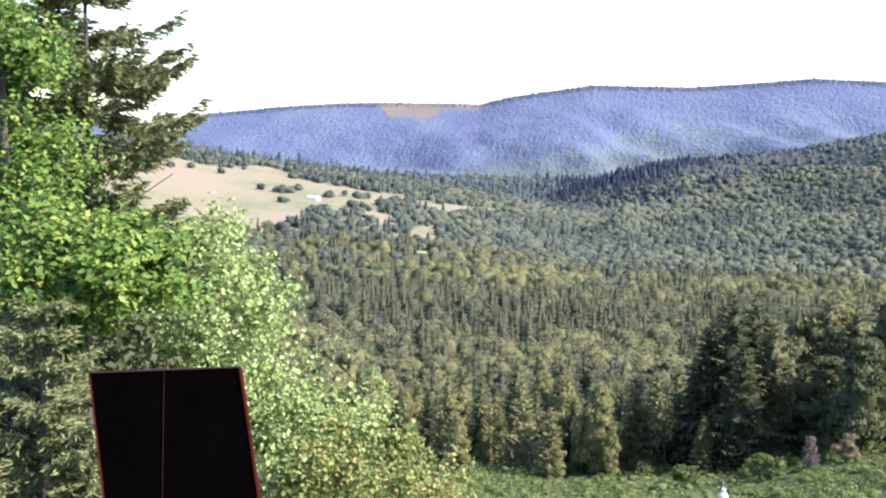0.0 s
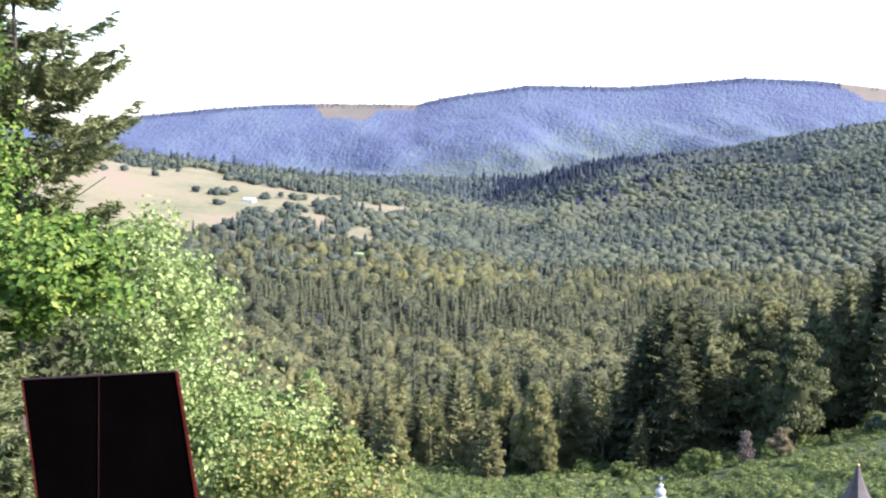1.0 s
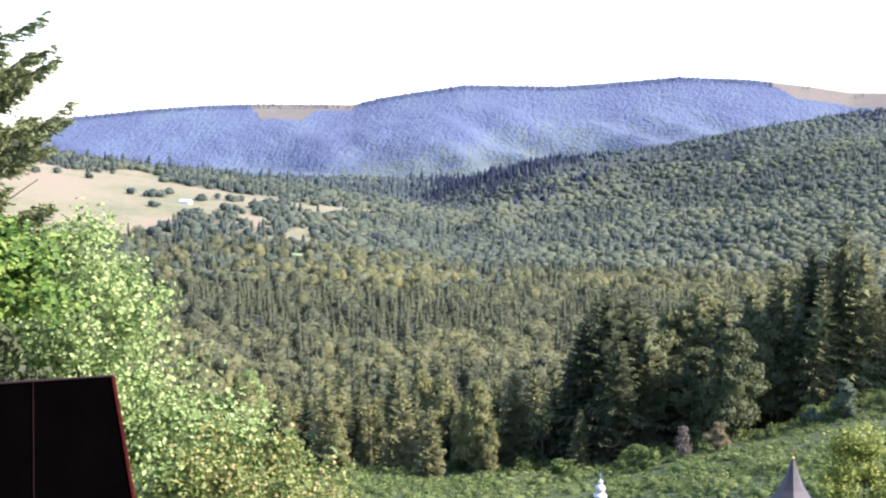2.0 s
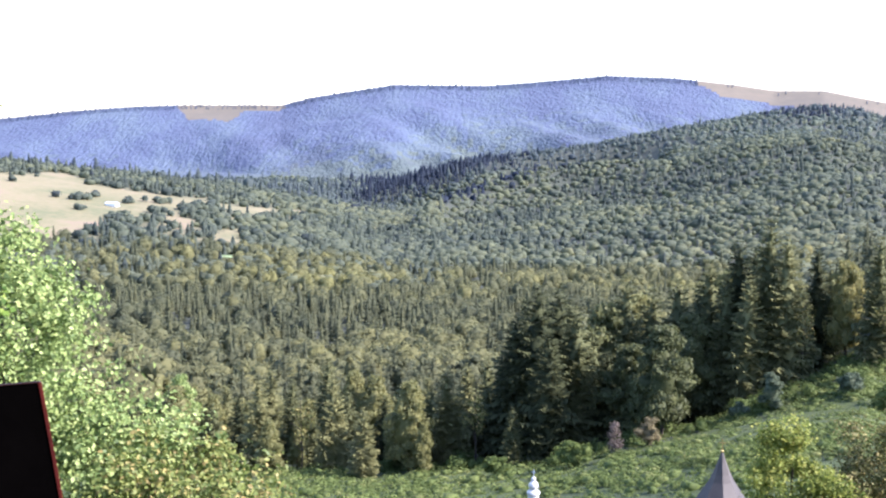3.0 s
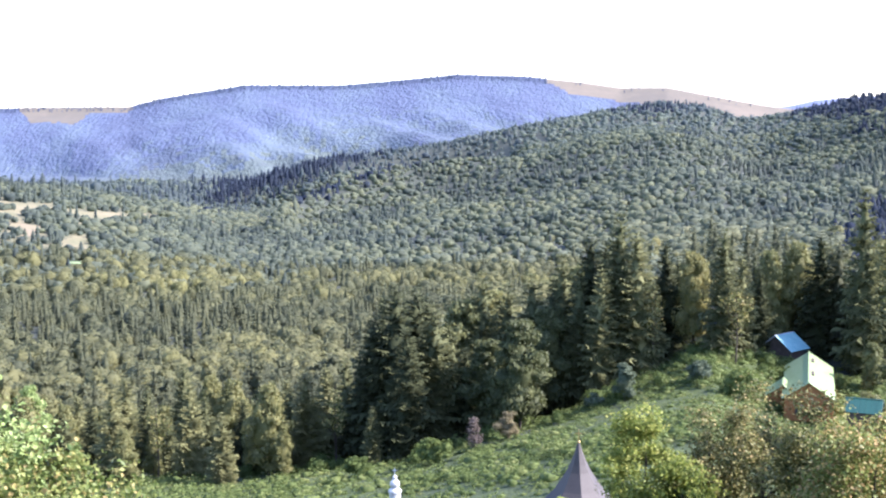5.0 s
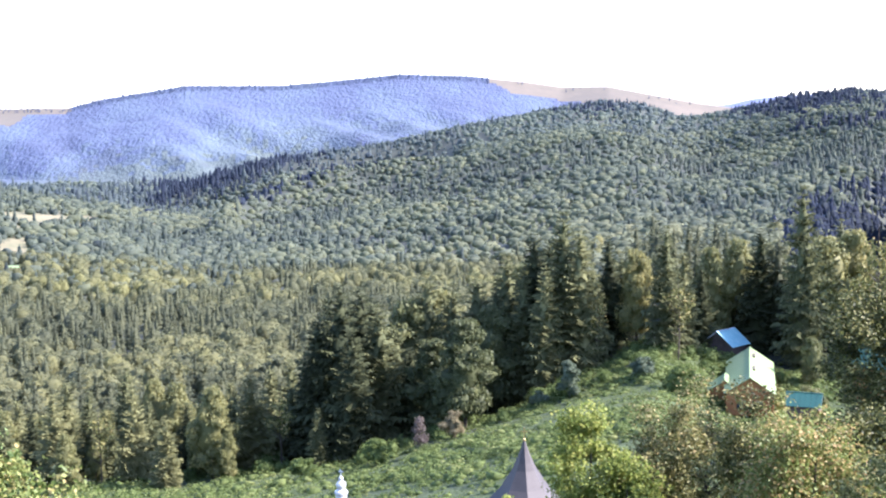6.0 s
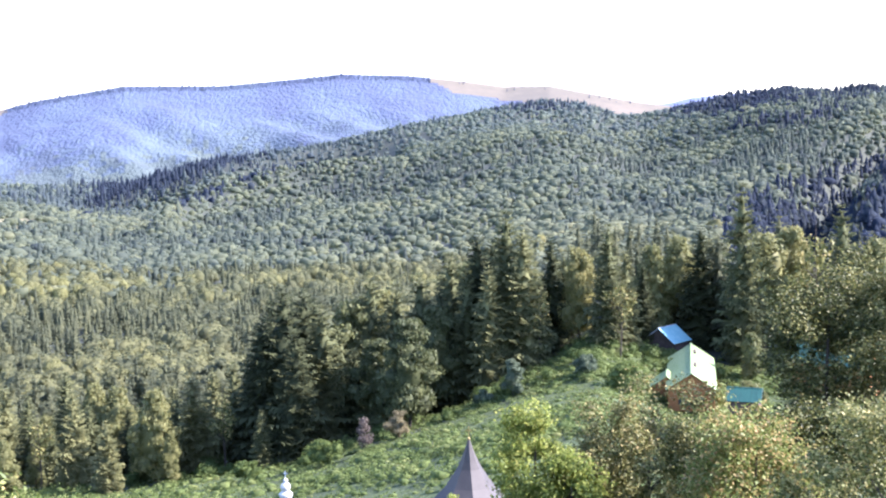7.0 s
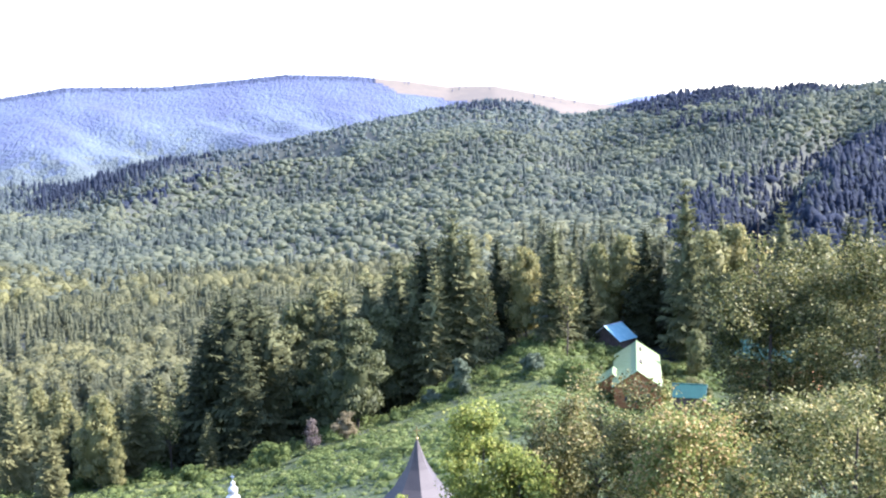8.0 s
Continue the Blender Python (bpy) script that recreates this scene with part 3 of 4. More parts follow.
def stand(n, a0, a1, r0, r1, hs, conif, skip=None, warm=0.0, sink=0.0):
    a, r = scatter(n, a0, a1, r0, r1)
    n = len(a)
    z = height(a, r)
    x, y = r * np.sin(np.radians(a)), r * np.cos(np.radians(a))
    keep = np.ones(n, bool) if skip is None else ~skip(a, r, z)
    patch = rolling(x, y, 210, 3) * 0.4 + rolling(x, y, 80, 5) * 0.3 + rolling(x, y, 560, 8) * 0.4
    e = np.degrees(np.arctan2(z, r))
    ja, je = a + rng.normal(0, 0.5, n), e + rng.normal(0, 0.12, n)
    # shade on the far right slope, put into the tree tints
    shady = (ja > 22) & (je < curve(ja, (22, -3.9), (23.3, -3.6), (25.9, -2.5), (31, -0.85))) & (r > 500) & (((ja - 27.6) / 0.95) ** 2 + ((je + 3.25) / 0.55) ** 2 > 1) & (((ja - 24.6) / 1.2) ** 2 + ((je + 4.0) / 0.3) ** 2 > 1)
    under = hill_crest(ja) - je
    # adds dark strips under the crests: painted shade along with extra spruces
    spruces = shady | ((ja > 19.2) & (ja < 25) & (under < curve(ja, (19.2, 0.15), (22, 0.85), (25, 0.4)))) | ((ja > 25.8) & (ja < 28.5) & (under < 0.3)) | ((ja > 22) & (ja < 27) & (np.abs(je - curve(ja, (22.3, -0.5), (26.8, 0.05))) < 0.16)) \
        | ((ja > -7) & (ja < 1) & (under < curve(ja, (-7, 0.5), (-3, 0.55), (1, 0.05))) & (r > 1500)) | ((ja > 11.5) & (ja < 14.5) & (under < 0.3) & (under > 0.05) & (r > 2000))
    # gully shade behind the front spur, painted the same way
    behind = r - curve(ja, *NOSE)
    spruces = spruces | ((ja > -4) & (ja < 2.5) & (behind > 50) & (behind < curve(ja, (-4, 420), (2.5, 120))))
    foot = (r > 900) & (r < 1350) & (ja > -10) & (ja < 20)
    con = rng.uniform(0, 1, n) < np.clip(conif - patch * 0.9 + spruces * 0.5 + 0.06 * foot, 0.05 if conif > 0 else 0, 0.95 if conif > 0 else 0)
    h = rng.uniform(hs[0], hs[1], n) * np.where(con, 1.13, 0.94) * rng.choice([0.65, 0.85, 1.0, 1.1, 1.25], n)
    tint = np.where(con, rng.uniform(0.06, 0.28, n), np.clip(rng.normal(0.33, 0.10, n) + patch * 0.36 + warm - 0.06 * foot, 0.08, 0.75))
    # every masked tree, spruce and broadleaf alike, takes the dark shade tint
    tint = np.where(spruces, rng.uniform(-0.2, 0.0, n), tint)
    z = z - sink * h
    kind = np.where(con, rng.integers(0, 5, n), rng.integers(5, 11, n))
    return np.stack([a, r, z, h, kind, tint], -1)[keep]


def hedges():
    """Trees and bushes standing in clumps out on the pasture: bearing, rise, spread of both, how many."""
    rows = []
    for ca, ce, wa, we, k in ((-20.41, -3.3, 0.02, 0.01, 2), (-19.4, -3.4, 0.35, 0.06, 14), (-18.75, -3.3, 0.12, 0.03, 5), (-19.5, -3.85, 0.2, 0.04, 6), (-17.2, -3.6, 0.3, 0.04, 9),
                              (-16.0, -3.62, 0.45, 0.05, 14), (-17.8, -4.35, 0.5, 0.16, 26), (-16.1, -4.35, 0.4, 0.16, 20), (-14.6, -3.98, 0.5, 0.16, 26), (-13.2, -4.4, 0.5, 0.2, 18),
                              (-22.25, -2.6, 0.12, 0.02, 3), (-24.5, -2.3, 0.2, 0.05, 6), (-23.6, -2.35, 0.1, 0.02, 3), (-21.2, -2.4, 0.05, 0.01, 1), (-11.3, -4.35, 0.6, 0.06, 14)):
        for _ in range(k):
            a = ca + rng.normal(0, wa * 0.6)
            r = meet(a, ce + rng.normal(0, we * 0.6), 760, 1520)
            rows.append((a, r, float(height(a, r)) - 1.5, rng.uniform(6, 11), rng.integers(5, 11), rng.uniform(0.05, 0.35)))
    return np.array(rows)


near_wood = np.vstack([stand(560, -23, 16, 290, 470, (14, 20), 0.42), stand(80, -24, -16, 225, 300, (15, 22), 0.4), stand(60, 0, 13, 225, 300, (16, 22), 0.4),
                       stand(190, 13, 36, 222, 330, (12, 17), 0.6)])
wood("valley_wood", F_VALLEY, near_wood, MID_CON + MID_BRD, "mixed spruce and beech wood filling the valley")
mid_wood = np.vstack([stand(2500, -23, 20, 455, 790, (13, 18), 0.34, pasture, 0.0, 0.3), stand(1400, -22, 28, 790, 1000, (11, 16), 0.22, pasture, 0.0, 0.2)])
wood("valley_wood", F_VALLEY, mid_wood, LOW_CON + LOW_BRD, "mixed spruce and beech wood turning yellow")
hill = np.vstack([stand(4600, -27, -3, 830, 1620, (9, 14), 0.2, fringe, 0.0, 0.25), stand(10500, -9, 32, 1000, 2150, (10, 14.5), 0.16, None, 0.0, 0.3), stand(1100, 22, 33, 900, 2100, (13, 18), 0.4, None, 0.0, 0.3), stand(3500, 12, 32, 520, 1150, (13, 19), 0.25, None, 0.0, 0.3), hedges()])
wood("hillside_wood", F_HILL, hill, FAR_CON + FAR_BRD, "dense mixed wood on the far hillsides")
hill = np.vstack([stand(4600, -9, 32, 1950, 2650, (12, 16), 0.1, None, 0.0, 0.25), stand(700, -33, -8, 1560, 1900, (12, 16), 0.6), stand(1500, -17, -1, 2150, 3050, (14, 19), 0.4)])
wood("ridge_wood", F_RIDGE, hill, FAR_CON + DOT_BRD, "mixed wood along the far ridge, haze put into its colour")


def skyline(n, a0, a1, lo, hi):
    a, r = scatter(n, a0, a1, 4235, 4300)
    n = len(a)
    z = height(a, r)
    keep = ~bald(a, r, z) | (rng.uniform(0, 1, n) < np.where(a < 0, 0.45, 0.04))
    return np.stack([a, r, z, rng.uniform(lo, hi, n), rng.integers(0, 4, n), rng.uniform(0, 0.5, n)], -1)[keep]


# haze blue put into the skyline trees' leaf colours
F_FAR = foliage("hazed_distant_trees", [(0.0, (0.062, 0.084, 0.150)), (0.35, (0.082, 0.110, 0.170)), (0.7, (0.112, 0.144, 0.168)), (1.0, (0.146, 0.174, 0.158))], 0.08, 0.5, 0.95)
wood("mountain_wood", F_FAR, skyline(1500, -26, 18, 6, 14), FAR_CON, "distant trees along the mountain skyline, haze put into their colour")


# ---- single trees ----
def part(name, bm, mat, parent, label=""):
    """Links a bmesh, or a ready mesh, as one mesh object under a thing or a part."""
    if isinstance(bm, bmesh.types.BMesh):
        me = bpy.data.meshes.new(name)
        bm.normal_update()
        bm.to_mesh(me)
        bm.free()
        me.materials.append(mat)
    else:
        me = bm
    ob = new(name, me)
    ob.parent = parent
    return tagged(ob, label)


def tree(name, crown, mat, h, r0, tint, limbs=4, spread=1.0, stem=0.9):
    """A tree as a thing: trunk and crown. tint: from the dark to the light end of the leaves' colours."""
    t = new(name)
    v, f = crown
    part("trunk", trunk_mesh("trunk", h * stem, r0, limbs, spread), None, t)
    part("crown", tri_mesh("crown", v, f, [mat], np.full(len(v), tint)), None, t)
    return t


def tall(crown, h):
    return crown[0] * h, crown[1]


SPRUCE = [tree("spruce_tree", conifer(25, 4.7, 36, 19, 5, bare=b, power=0.72, droop=0.5), F_CONIFER, 25, 0.32, tn, 0) for b, tn in ((0.03, 0.0), (0.04, 0.28), (0.08, 0.42), (0.03, 0.55))]
BEECH = [tree("beech_tree", tall(layered(0.31, 22, 6000, 0.0135), 18), m, 18, 0.3, tn, 5, 4.0, 0.8)
         for m, tn in ((F_LEAF, -0.08), (F_LEAF, 0.2), (F_LEAF, 0.4), (F_LEAF, 0.56))]
PALE = tree("willow_tree", tall(layered(0.3, 20, 5000, 0.014), 16), F_PALE, 16, 0.25, 0.0, 5, 3.5, 0.8)
BARE = tree("bare_tree", broadleaf(16, 3.6, 12, 500, 0.4, 0.3), F_OLIVE, 16, 0.22, 0.05, 14, 4.0, 1.0)
used_once = set()


def plant(kind, a, r, h, base_h, label, wide=1.0, group=""):
    """A copy of a template tree on the land, scaled to h metres."""
    s = h / base_h
    m = Matrix.Translation(place(a, r, sink=0.2)) @ Matrix.Rotation((a * 7.3 + r) % 6.28, 4, "Z")
    if kind.name in used_once:
        ob = copy_thing(kind, m)
    else:
        used_once.add(kind.name)
        ob = kind
        ob.matrix_basis = m
    ob.scale = (s * wide, s * wide, s)
    return tagged(ob, label, "tree", group)


def top_height(a, r, e):
    """How tall a tree must be at that place for its top to stand e degrees above the level."""
    return r * math.tan(radians(e)) - float(height(a, r)) + 0.2


DARK, LIT = "tall dark green spruce at the clearing's edge", "sunlit grey-green spruce on the slope"
for a, r, e, k, w in ((0.3, 200, -8.7, 0, 1.15), (1.35, 198, -7.1, 0, 1.2), (2.3, 203, -7.3, 0, 1.15), (3.1, 199, -8.1, 1, 1.1), (3.9, 205, -9.3, 1, 1.0), (1.8, 192, -9.2, 0, 1.1), (0.8, 208, -8.0, 0, 1.1), (2.8, 208, -7.8, 0, 1.1), (4.6, 200, -10.2, 0, 1.0), (8.6, 206, -7.4, 0, 0.9), (9.9, 205, -6.6, 1, 0.9), (10.9, 202, -6.4, 2, 0.9), (13.1, 206, -6.5, 1, 0.9), (18.0, 216, -6.4, 0, 0.9), (25.2, 232, -5.4, 0, 0.9), (23.2, 230, -5.6, 0, 0.9), (28.0, 232, -5.0, 0, 0.9),
                      (5.4, 214, -6.6, 1, 0.9), (6.6, 224, -7.2, 1, 1.0), (7.7, 214, -6.7, 1, 1.0), (9.1, 212, -5.8, 1, 1.0), (10.4, 208, -4.9, 0, 1.0), (11.1, 216, -5.2, 0, 0.9),
                      (11.75, 206, -3.9, 1, 0.95), (12.5, 204, -4.7, 2, 0.95), (13.8, 212, -5.1, 0, 0.9), (14.4, 216, -6.0, 1, 0.9), (16.4, 204, -4.6, 1, 0.85), (17.2, 208, -5.8, 2, 0.9),
                      (20.6, 222, -4.7, 0, 1.0), (21.4, 226, -5.3, 0, 0.9), (22.4, 212, -2.7, 1, 0.72), (19.0, 232, -6.3, 0, 1.0), (26.7, 220, -3.7, 1, 0.9), (29.5, 225, -4.4, 0, 0.9)):
    plant(SPRUCE[k], a, r, top_height(a, r, e), 25, DARK, w, "spruces along the clearing")
for n_ in range(30):
    a, r = -17.5 + n_ * 0.62 + rng.uniform(-0.3, 0.3), (226, 250, 276)[n_ % 3] + rng.uniform(-9, 9)
    if n_ % 5 in (0, 2):
        plant(SPRUCE[(1, 2, 3)[n_ % 3]], a, r, rng.uniform(15, 23), 25, LIT, rng.uniform(0.85, 1.1), "spruces on the lower slope")
    else:
        plant(BEECH[(2, 2, 3)[n_ % 3]], a, r, rng.uniform(12, 18), 18, "sunlit beech on the lower slope", rng.uniform(0.8, 1.05), "beeches on the lower slope")
for a, r, e, k, w in ((-11.66, 205, -11.6, 3, 1.15), (-8.2, 200, -11.4, 3, 0.95), (-6.8, 192, -12.9, 3, 1.1), (-2.9, 200, -11.2, 2, 1.25), (-13.7, 214, -12.6, 1, 1.1), (0.2, 190, -12.9, 1, 1.0), (-9.2, 212, -13.0, 1, 1.0), (-7.5, 215, -12.2, 1, 1.0), (-3.6, 212, -12.0, 1, 1.0), (-5.8, 216, -12.4, 0, 1.1), (-1.0, 205, -11.9, 1, 1.0), (-12.6, 222, -12.2, 0, 1.0), (-0.3, 204, -10.9, 0, 1.1)):
    plant(SPRUCE[k], a, r, top_height(a, r, e), 25, LIT, w, "spruces on the lower slope")
for a, r, e, k, w in ((7.1, 190, -9.0, 0, 1.05), (5.7, 196, -9.9, 0, 1.1), (4.6, 215, -8.0, 1, 1.0), (8.4, 205, -8.4, 0, 1.0), (15.1, 210, -5.8, 3, 0.8), (18.4, 222, -5.6, 2, 0.9), (19.6, 228, -5.2, 2, 0.9),
                      (23.4, 220, -5.0, 2, 1.0), (24.5, 226, -4.8, 3, 0.9), (28.2, 222, -5.2, 2, 1.0), (6.0, 230, -7.5, 2, 1.0), (2.4, 225, -8.9, 0, 1.2), (10.0, 222, -6.4, 1, 1.0), (22.9, 200, -9.6, 1, 0.9)):
    plant(BEECH[k], a, r, top_height(a, r, e), 18, "broad green beech among the spruces" if k < 3 else "yellowing broadleaf tree among the spruces", w, "beeches along the clearing")
for a, r, e, k, w in ((-4.65, 196, -11.7, 2, 0.95), (-7.2, 226, -11.2, 2, 0.8), (-11.2, 196, -13.4, 2, 0.85), (-5.4, 200, -13.4, 1, 0.8), (-4.0, 192, -13.6, 2, 0.7), (-1.9, 205, -13.2, 1, 0.8), (-9.9, 205, -13.6, 2, 0.7), (0.7, 196, -12.6, 0, 0.8)):
    plant(BEECH[k], a, r, top_height(a, r, e), 18, "sunlit beech on the lower slope", w, "beeches on the lower slope")
for a, r, e in ((-15.2, 230, -11.3), (-13.3, 205, -13.9), (-16.3, 240, -12.2)):
    plant(PALE, a, r, top_height(a, r, e), 16, "pale grey-green willow on the lower slope", 0.95)
for a, r, e in ((-1.55, 196, -12.0), (-9.7, 200, -12.5), (25.6, 214, -4.6), (13.3, 204, -7.6), (17.0, 200, -7.2)):
    plant(BARE, a, r, top_height(a, r, e), 16, "thin bare-limbed tree with pale trunk", 0.8)


# ---- shrubs along the clearing ----
def shrub(name, a, r, h, wide, mat, tint, leaves, size, label, lumps=8, core=True):
    v, f = tall(layered(wide, 10, leaves * 2, size * 0.5 / h), h) if core else broadleaf(h, h * wide, lumps, leaves, size, 0.0)
    s = new(name)
    part("stem", trunk_mesh("stem", h * 0.6, 0.06, 4, h * 0.4), None, s)
    part("foliage", tri_mesh("foliage", v, f, [mat], np.full(len(v), tint)), None, s)
    s.matrix_basis = Matrix.Translation(place(a, r, sink=0.1))
    return tagged(s, label, "shrub")


shrub("dead_shrub", 5.0, 174, 6.4, 0.25, F_RED, 0.5, 1500, 0.16, "leafless reddish-brown shrub beside the trees", 14, False)
shrub("tan_shrub", 6.5, 180, 4.6, 0.5, F_TAN, 0.05, 900, 0.22, "tan-brown shrub at the clearing's edge")
shrub("silver_shrub", 12.0, 186, 6.2, 0.36, F_SILVER, 0.1, 1000, 0.3, "silvery grey-green shrub before the spruces")
shrub("silver_shrub", 10.6, 187, 3.0, 0.6, F_SILVER, 0.1, 600, 0.3, "low silvery shrub before the spruces")
shrub("silver_shrub", 15.4, 188, 3.4, 0.7, F_SILVER, 0.1, 700, 0.3, "low silvery shrub before the spruces")
shrub("green_shrub", 17.2, 182, 5.0, 0.6, F_SCRUB, 0.3, 800, 0.3, "bright green shrub near the chalet")
shrub("green_shrub", 2.9, 176, 4.2, 0.6, F_SCRUB, 0.2, 700, 0.3, "green shrub at the foot of the dark spruces")
shrub("green_shrub", -0.5, 178, 3.2, 0.8, F_SCRUB, 0.1, 700, 0.3, "low green shrub at the clearing's edge")
shrub("green_shrub", 22.8, 178, 6.5, 0.45, F_LEAF, 0.3, 800, 0.3, "olive green shrub beside the chalet")

bushes = [dome(1.2, 6, 2, 10, 64, 0.09, -0.25, 0.55, 1.5) for _ in range(6)] + [dome(0.55, 9, 4, 18, 330, 0.06, -0.1, 0.75, 0.8) for _ in range(3)]
a, r = scatter(3300, -12, 24, 145, 214)
a2, r2 = scatter(1800, 1, 26, 118, 214)
a, r = np.concatenate([a, a2]), np.concatenate([r, r2])
a3, r3 = scatter(1300, 9, 25, 128, 206)
a, r = np.concatenate([a, a3]), np.concatenate([r, r3])
a, r = a + rng.normal(0, 0.9, len(a)), r + rng.normal(0, 4.0, len(r))
keep = clearing(a, r - curve(a, (10, 4), (13, 16), (20, 16)))
a, r = a[keep], r[keep]
size = rng.uniform(0.6, 1.15, len(a)) * (1 + 0.45 * rolling(r * np.sin(np.radians(a)), r, 26)) * rng.choice([0.6, 0.9, 1.0, 1.3, 1.7], len(a))
ea = rng.uniform(-14, 33, 150)
er = curve(ea, (-8, 206), (-2, 194), (2, 188), (8, 188), (12, 192), (17, 200), (24, 208), (36, 204)) + rng.uniform(-6, 8, 150)
a, r, size = np.concatenate([a, ea]), np.concatenate([r, er]), np.concatenate([size, rng.uniform(1.2, 3.2, 150)])
n = len(a)
kinds = np.where(np.arange(n) < n - 150, rng.integers(0, 6, n), rng.integers(6, 9, n))
wood("scrub", F_SCRUB, np.stack([a, r, height(a, r), size, kinds, np.where(kinds < 6, np.clip(rng.normal(0.22, 0.2, n), 0, 0.8), rng.uniform(-0.25, 0.1, n))], -1), bushes,
     "low green scrub and bracken over the clearing")


# ---- near trees and shrubs on the hillside below the eye ----
def near_crown(rx, rz, lumps, leaves, size, lump=0.3, hollow=0.35, bias=(0.25, 0, 0.35)):
    """Leaf sprays gathered in many small clusters through an ellipsoid about the origin."""
    parts = []
    per = leaves // lumps
    boughs = unit(rng.normal(size=(9, 3)))
    for _ in range(lumps):
        d = unit(rng.normal(size=3))
        k = rng.uniform(hollow, 1.0) ** 0.6 * (0.78 + 0.42 * float(np.max(boughs @ d).clip(0, 1)) ** 5)
        c = d * k * [rx, rx, rz]
        g = lump * rng.uniform(0.6, 1.4) * min(rx, rz) * np.array([1, 1, 0.75])
        dirs = unit(rng.normal(size=(per, 3)))
        pts = c + dirs * g * rng.uniform(0.15, 1.2, (per, 1))
        parts.append(cards(pts, unit(dirs * 0.6 + np.array(bias) + rng.normal(size=(per, 3)) * 0.55), size))
    return join(parts)


def near_tree(name, a, r, e, rx, rz, mat, tint, lumps, leaves, size, label, lump=0.3, category="tree", bias=(0.25, 0, 0.35)):
    """A tree or shrub whose crown's middle stands e degrees above the level at bearing a."""
    t = new(name)
    zc = r * math.tan(radians(e)) - float(height(a, r))
    v, f = near_crown(rx, rz, lumps, leaves, size, lump, bias=bias)
    v = v + [0, 0, zc]
    tn = np.full(len(v), tint)
    part("trunk", trunk_mesh("trunk", zc + rz * 0.5, 0.05 + 0.02 * zc, 9, rx * 0.9), None, t)
    part("crown", tri_mesh("crown", v, f, [mat], tn), None, t)
    t.matrix_basis = Matrix.Translation(place(a, r, sink=0.05))
    return tagged(t, label, category)


near_tree("maple_tree", -28.2, 15, -6.9, 1.25, 0.8, F_MAPLE, -0.05, 80, 11000, 0.064, "bright green maple with broad leaves on the slope", 0.34, bias=(0.3, -0.4, 1.2))
near_tree("maple_tree", -31.6, 17.5, -1.2, 1.25, 2.7, F_MAPLE, -0.12, 120, 15000, 0.058, "yellow-green maple beside the spruce", 0.34, bias=(0.3, -0.4, 1.0))
near_tree("guelder_shrub", -22.9, 18, -10.4, 1.35, 1.9, F_PALE, -0.05, 170, 22000, 0.052, "pale green shrub with a few orange leaves", category="shrub")
near_tree("guelder_shrub", -19.2, 17, -16.6, 1.5, 1.5, F_PALE, 0.0, 140, 17000, 0.052, "pale green shrub on the steep slope", category="shrub")
near_tree("rowan_shrub", -15.6, 16, -18.3, 1.6, 1.25, F_RUSTY, -0.14, 130, 15000, 0.054, "green shrub turning rusty orange", category="shrub")
near_tree("rowan_shrub", -11.5, 18, -20.0, 1.3, 1.1, F_RUSTY, -0.14, 80, 7000, 0.06, "green shrub turning rusty orange", category="shrub")
near_tree("apple_tree", 30.6, 34, -10.4, 3.9, 3.35, F_OLIVE, -0.05, 280, 80000, 0.058, "spreading olive-green apple tree with browning leaves", 0.17)
near_tree("apple_tree", 18.2, 31, -16.2, 2.3, 2.2, F_OLIVE, 0.08, 130, 38000, 0.052, "olive-green apple tree with browning leaves", 0.2)
# added left part of the big apple crown; its shade is in the tint
near_tree("apple_tree", 26.0, 33, -10.9, 1.75, 2.5, F_OLIVE, -0.25, 110, 22000, 0.058, "left part of the apple crown, tinted dark for shade, half hiding the house", 0.2)
near_tree("apple_tree", 15.7, 30, -17.4, 1.3, 1.5, F_OLIVE, 0.0, 70, 13000, 0.052, "low olive-green apple tree beside the hazels", 0.24)
near_tree("plum_tree", 20.9, 28, -16.1, 1.3, 1.75, F_OLIVE, -0.05, 70, 14000, 0.055, "small olive-leaved plum tree between the apple and the cherry", 0.26)
near_tree("plum_tree", 25.9, 30, -14.7, 1.7, 1.5, F_OLIVE, -0.2, 110, 16000, 0.066, "dark olive plum tree beside the outhouse", lump=0.26)
near_tree("cherry_tree", 23.0, 26, -16.3, 1.5, 1.5, F_RUSTY, 0.02, 130, 21000, 0.052, "small tree turning yellow and rust", lump=0.26)
near_tree("plum_tree", 29.8, 22, -15.6, 1.9, 1.6, F_LIME, -0.03, 90, 26000, 0.047, "pale olive-green plum tree below the apple tree", lump=0.26)
near_tree("hazel_shrub", 12.9, 30, -16.0, 0.95, 1.65, F_YELLOW, 0.0, 110, 13000, 0.055, "yellow-green hazel shrub on the slope", category="shrub")
near_tree("hazel_shrub", 14.6, 29, -17.6, 1.1, 1.3, F_YELLOW, -0.15, 90, 10000, 0.055, "yellow-green hazel shrub on the slope", category="shrub")
near_tree("hazel_shrub", 9.3, 28, -18.1, 0.45, 0.6, F_YELLOW, 0.1, 30, 2200, 0.05, "small yellowing hazel shrub before the church", category="shrub")


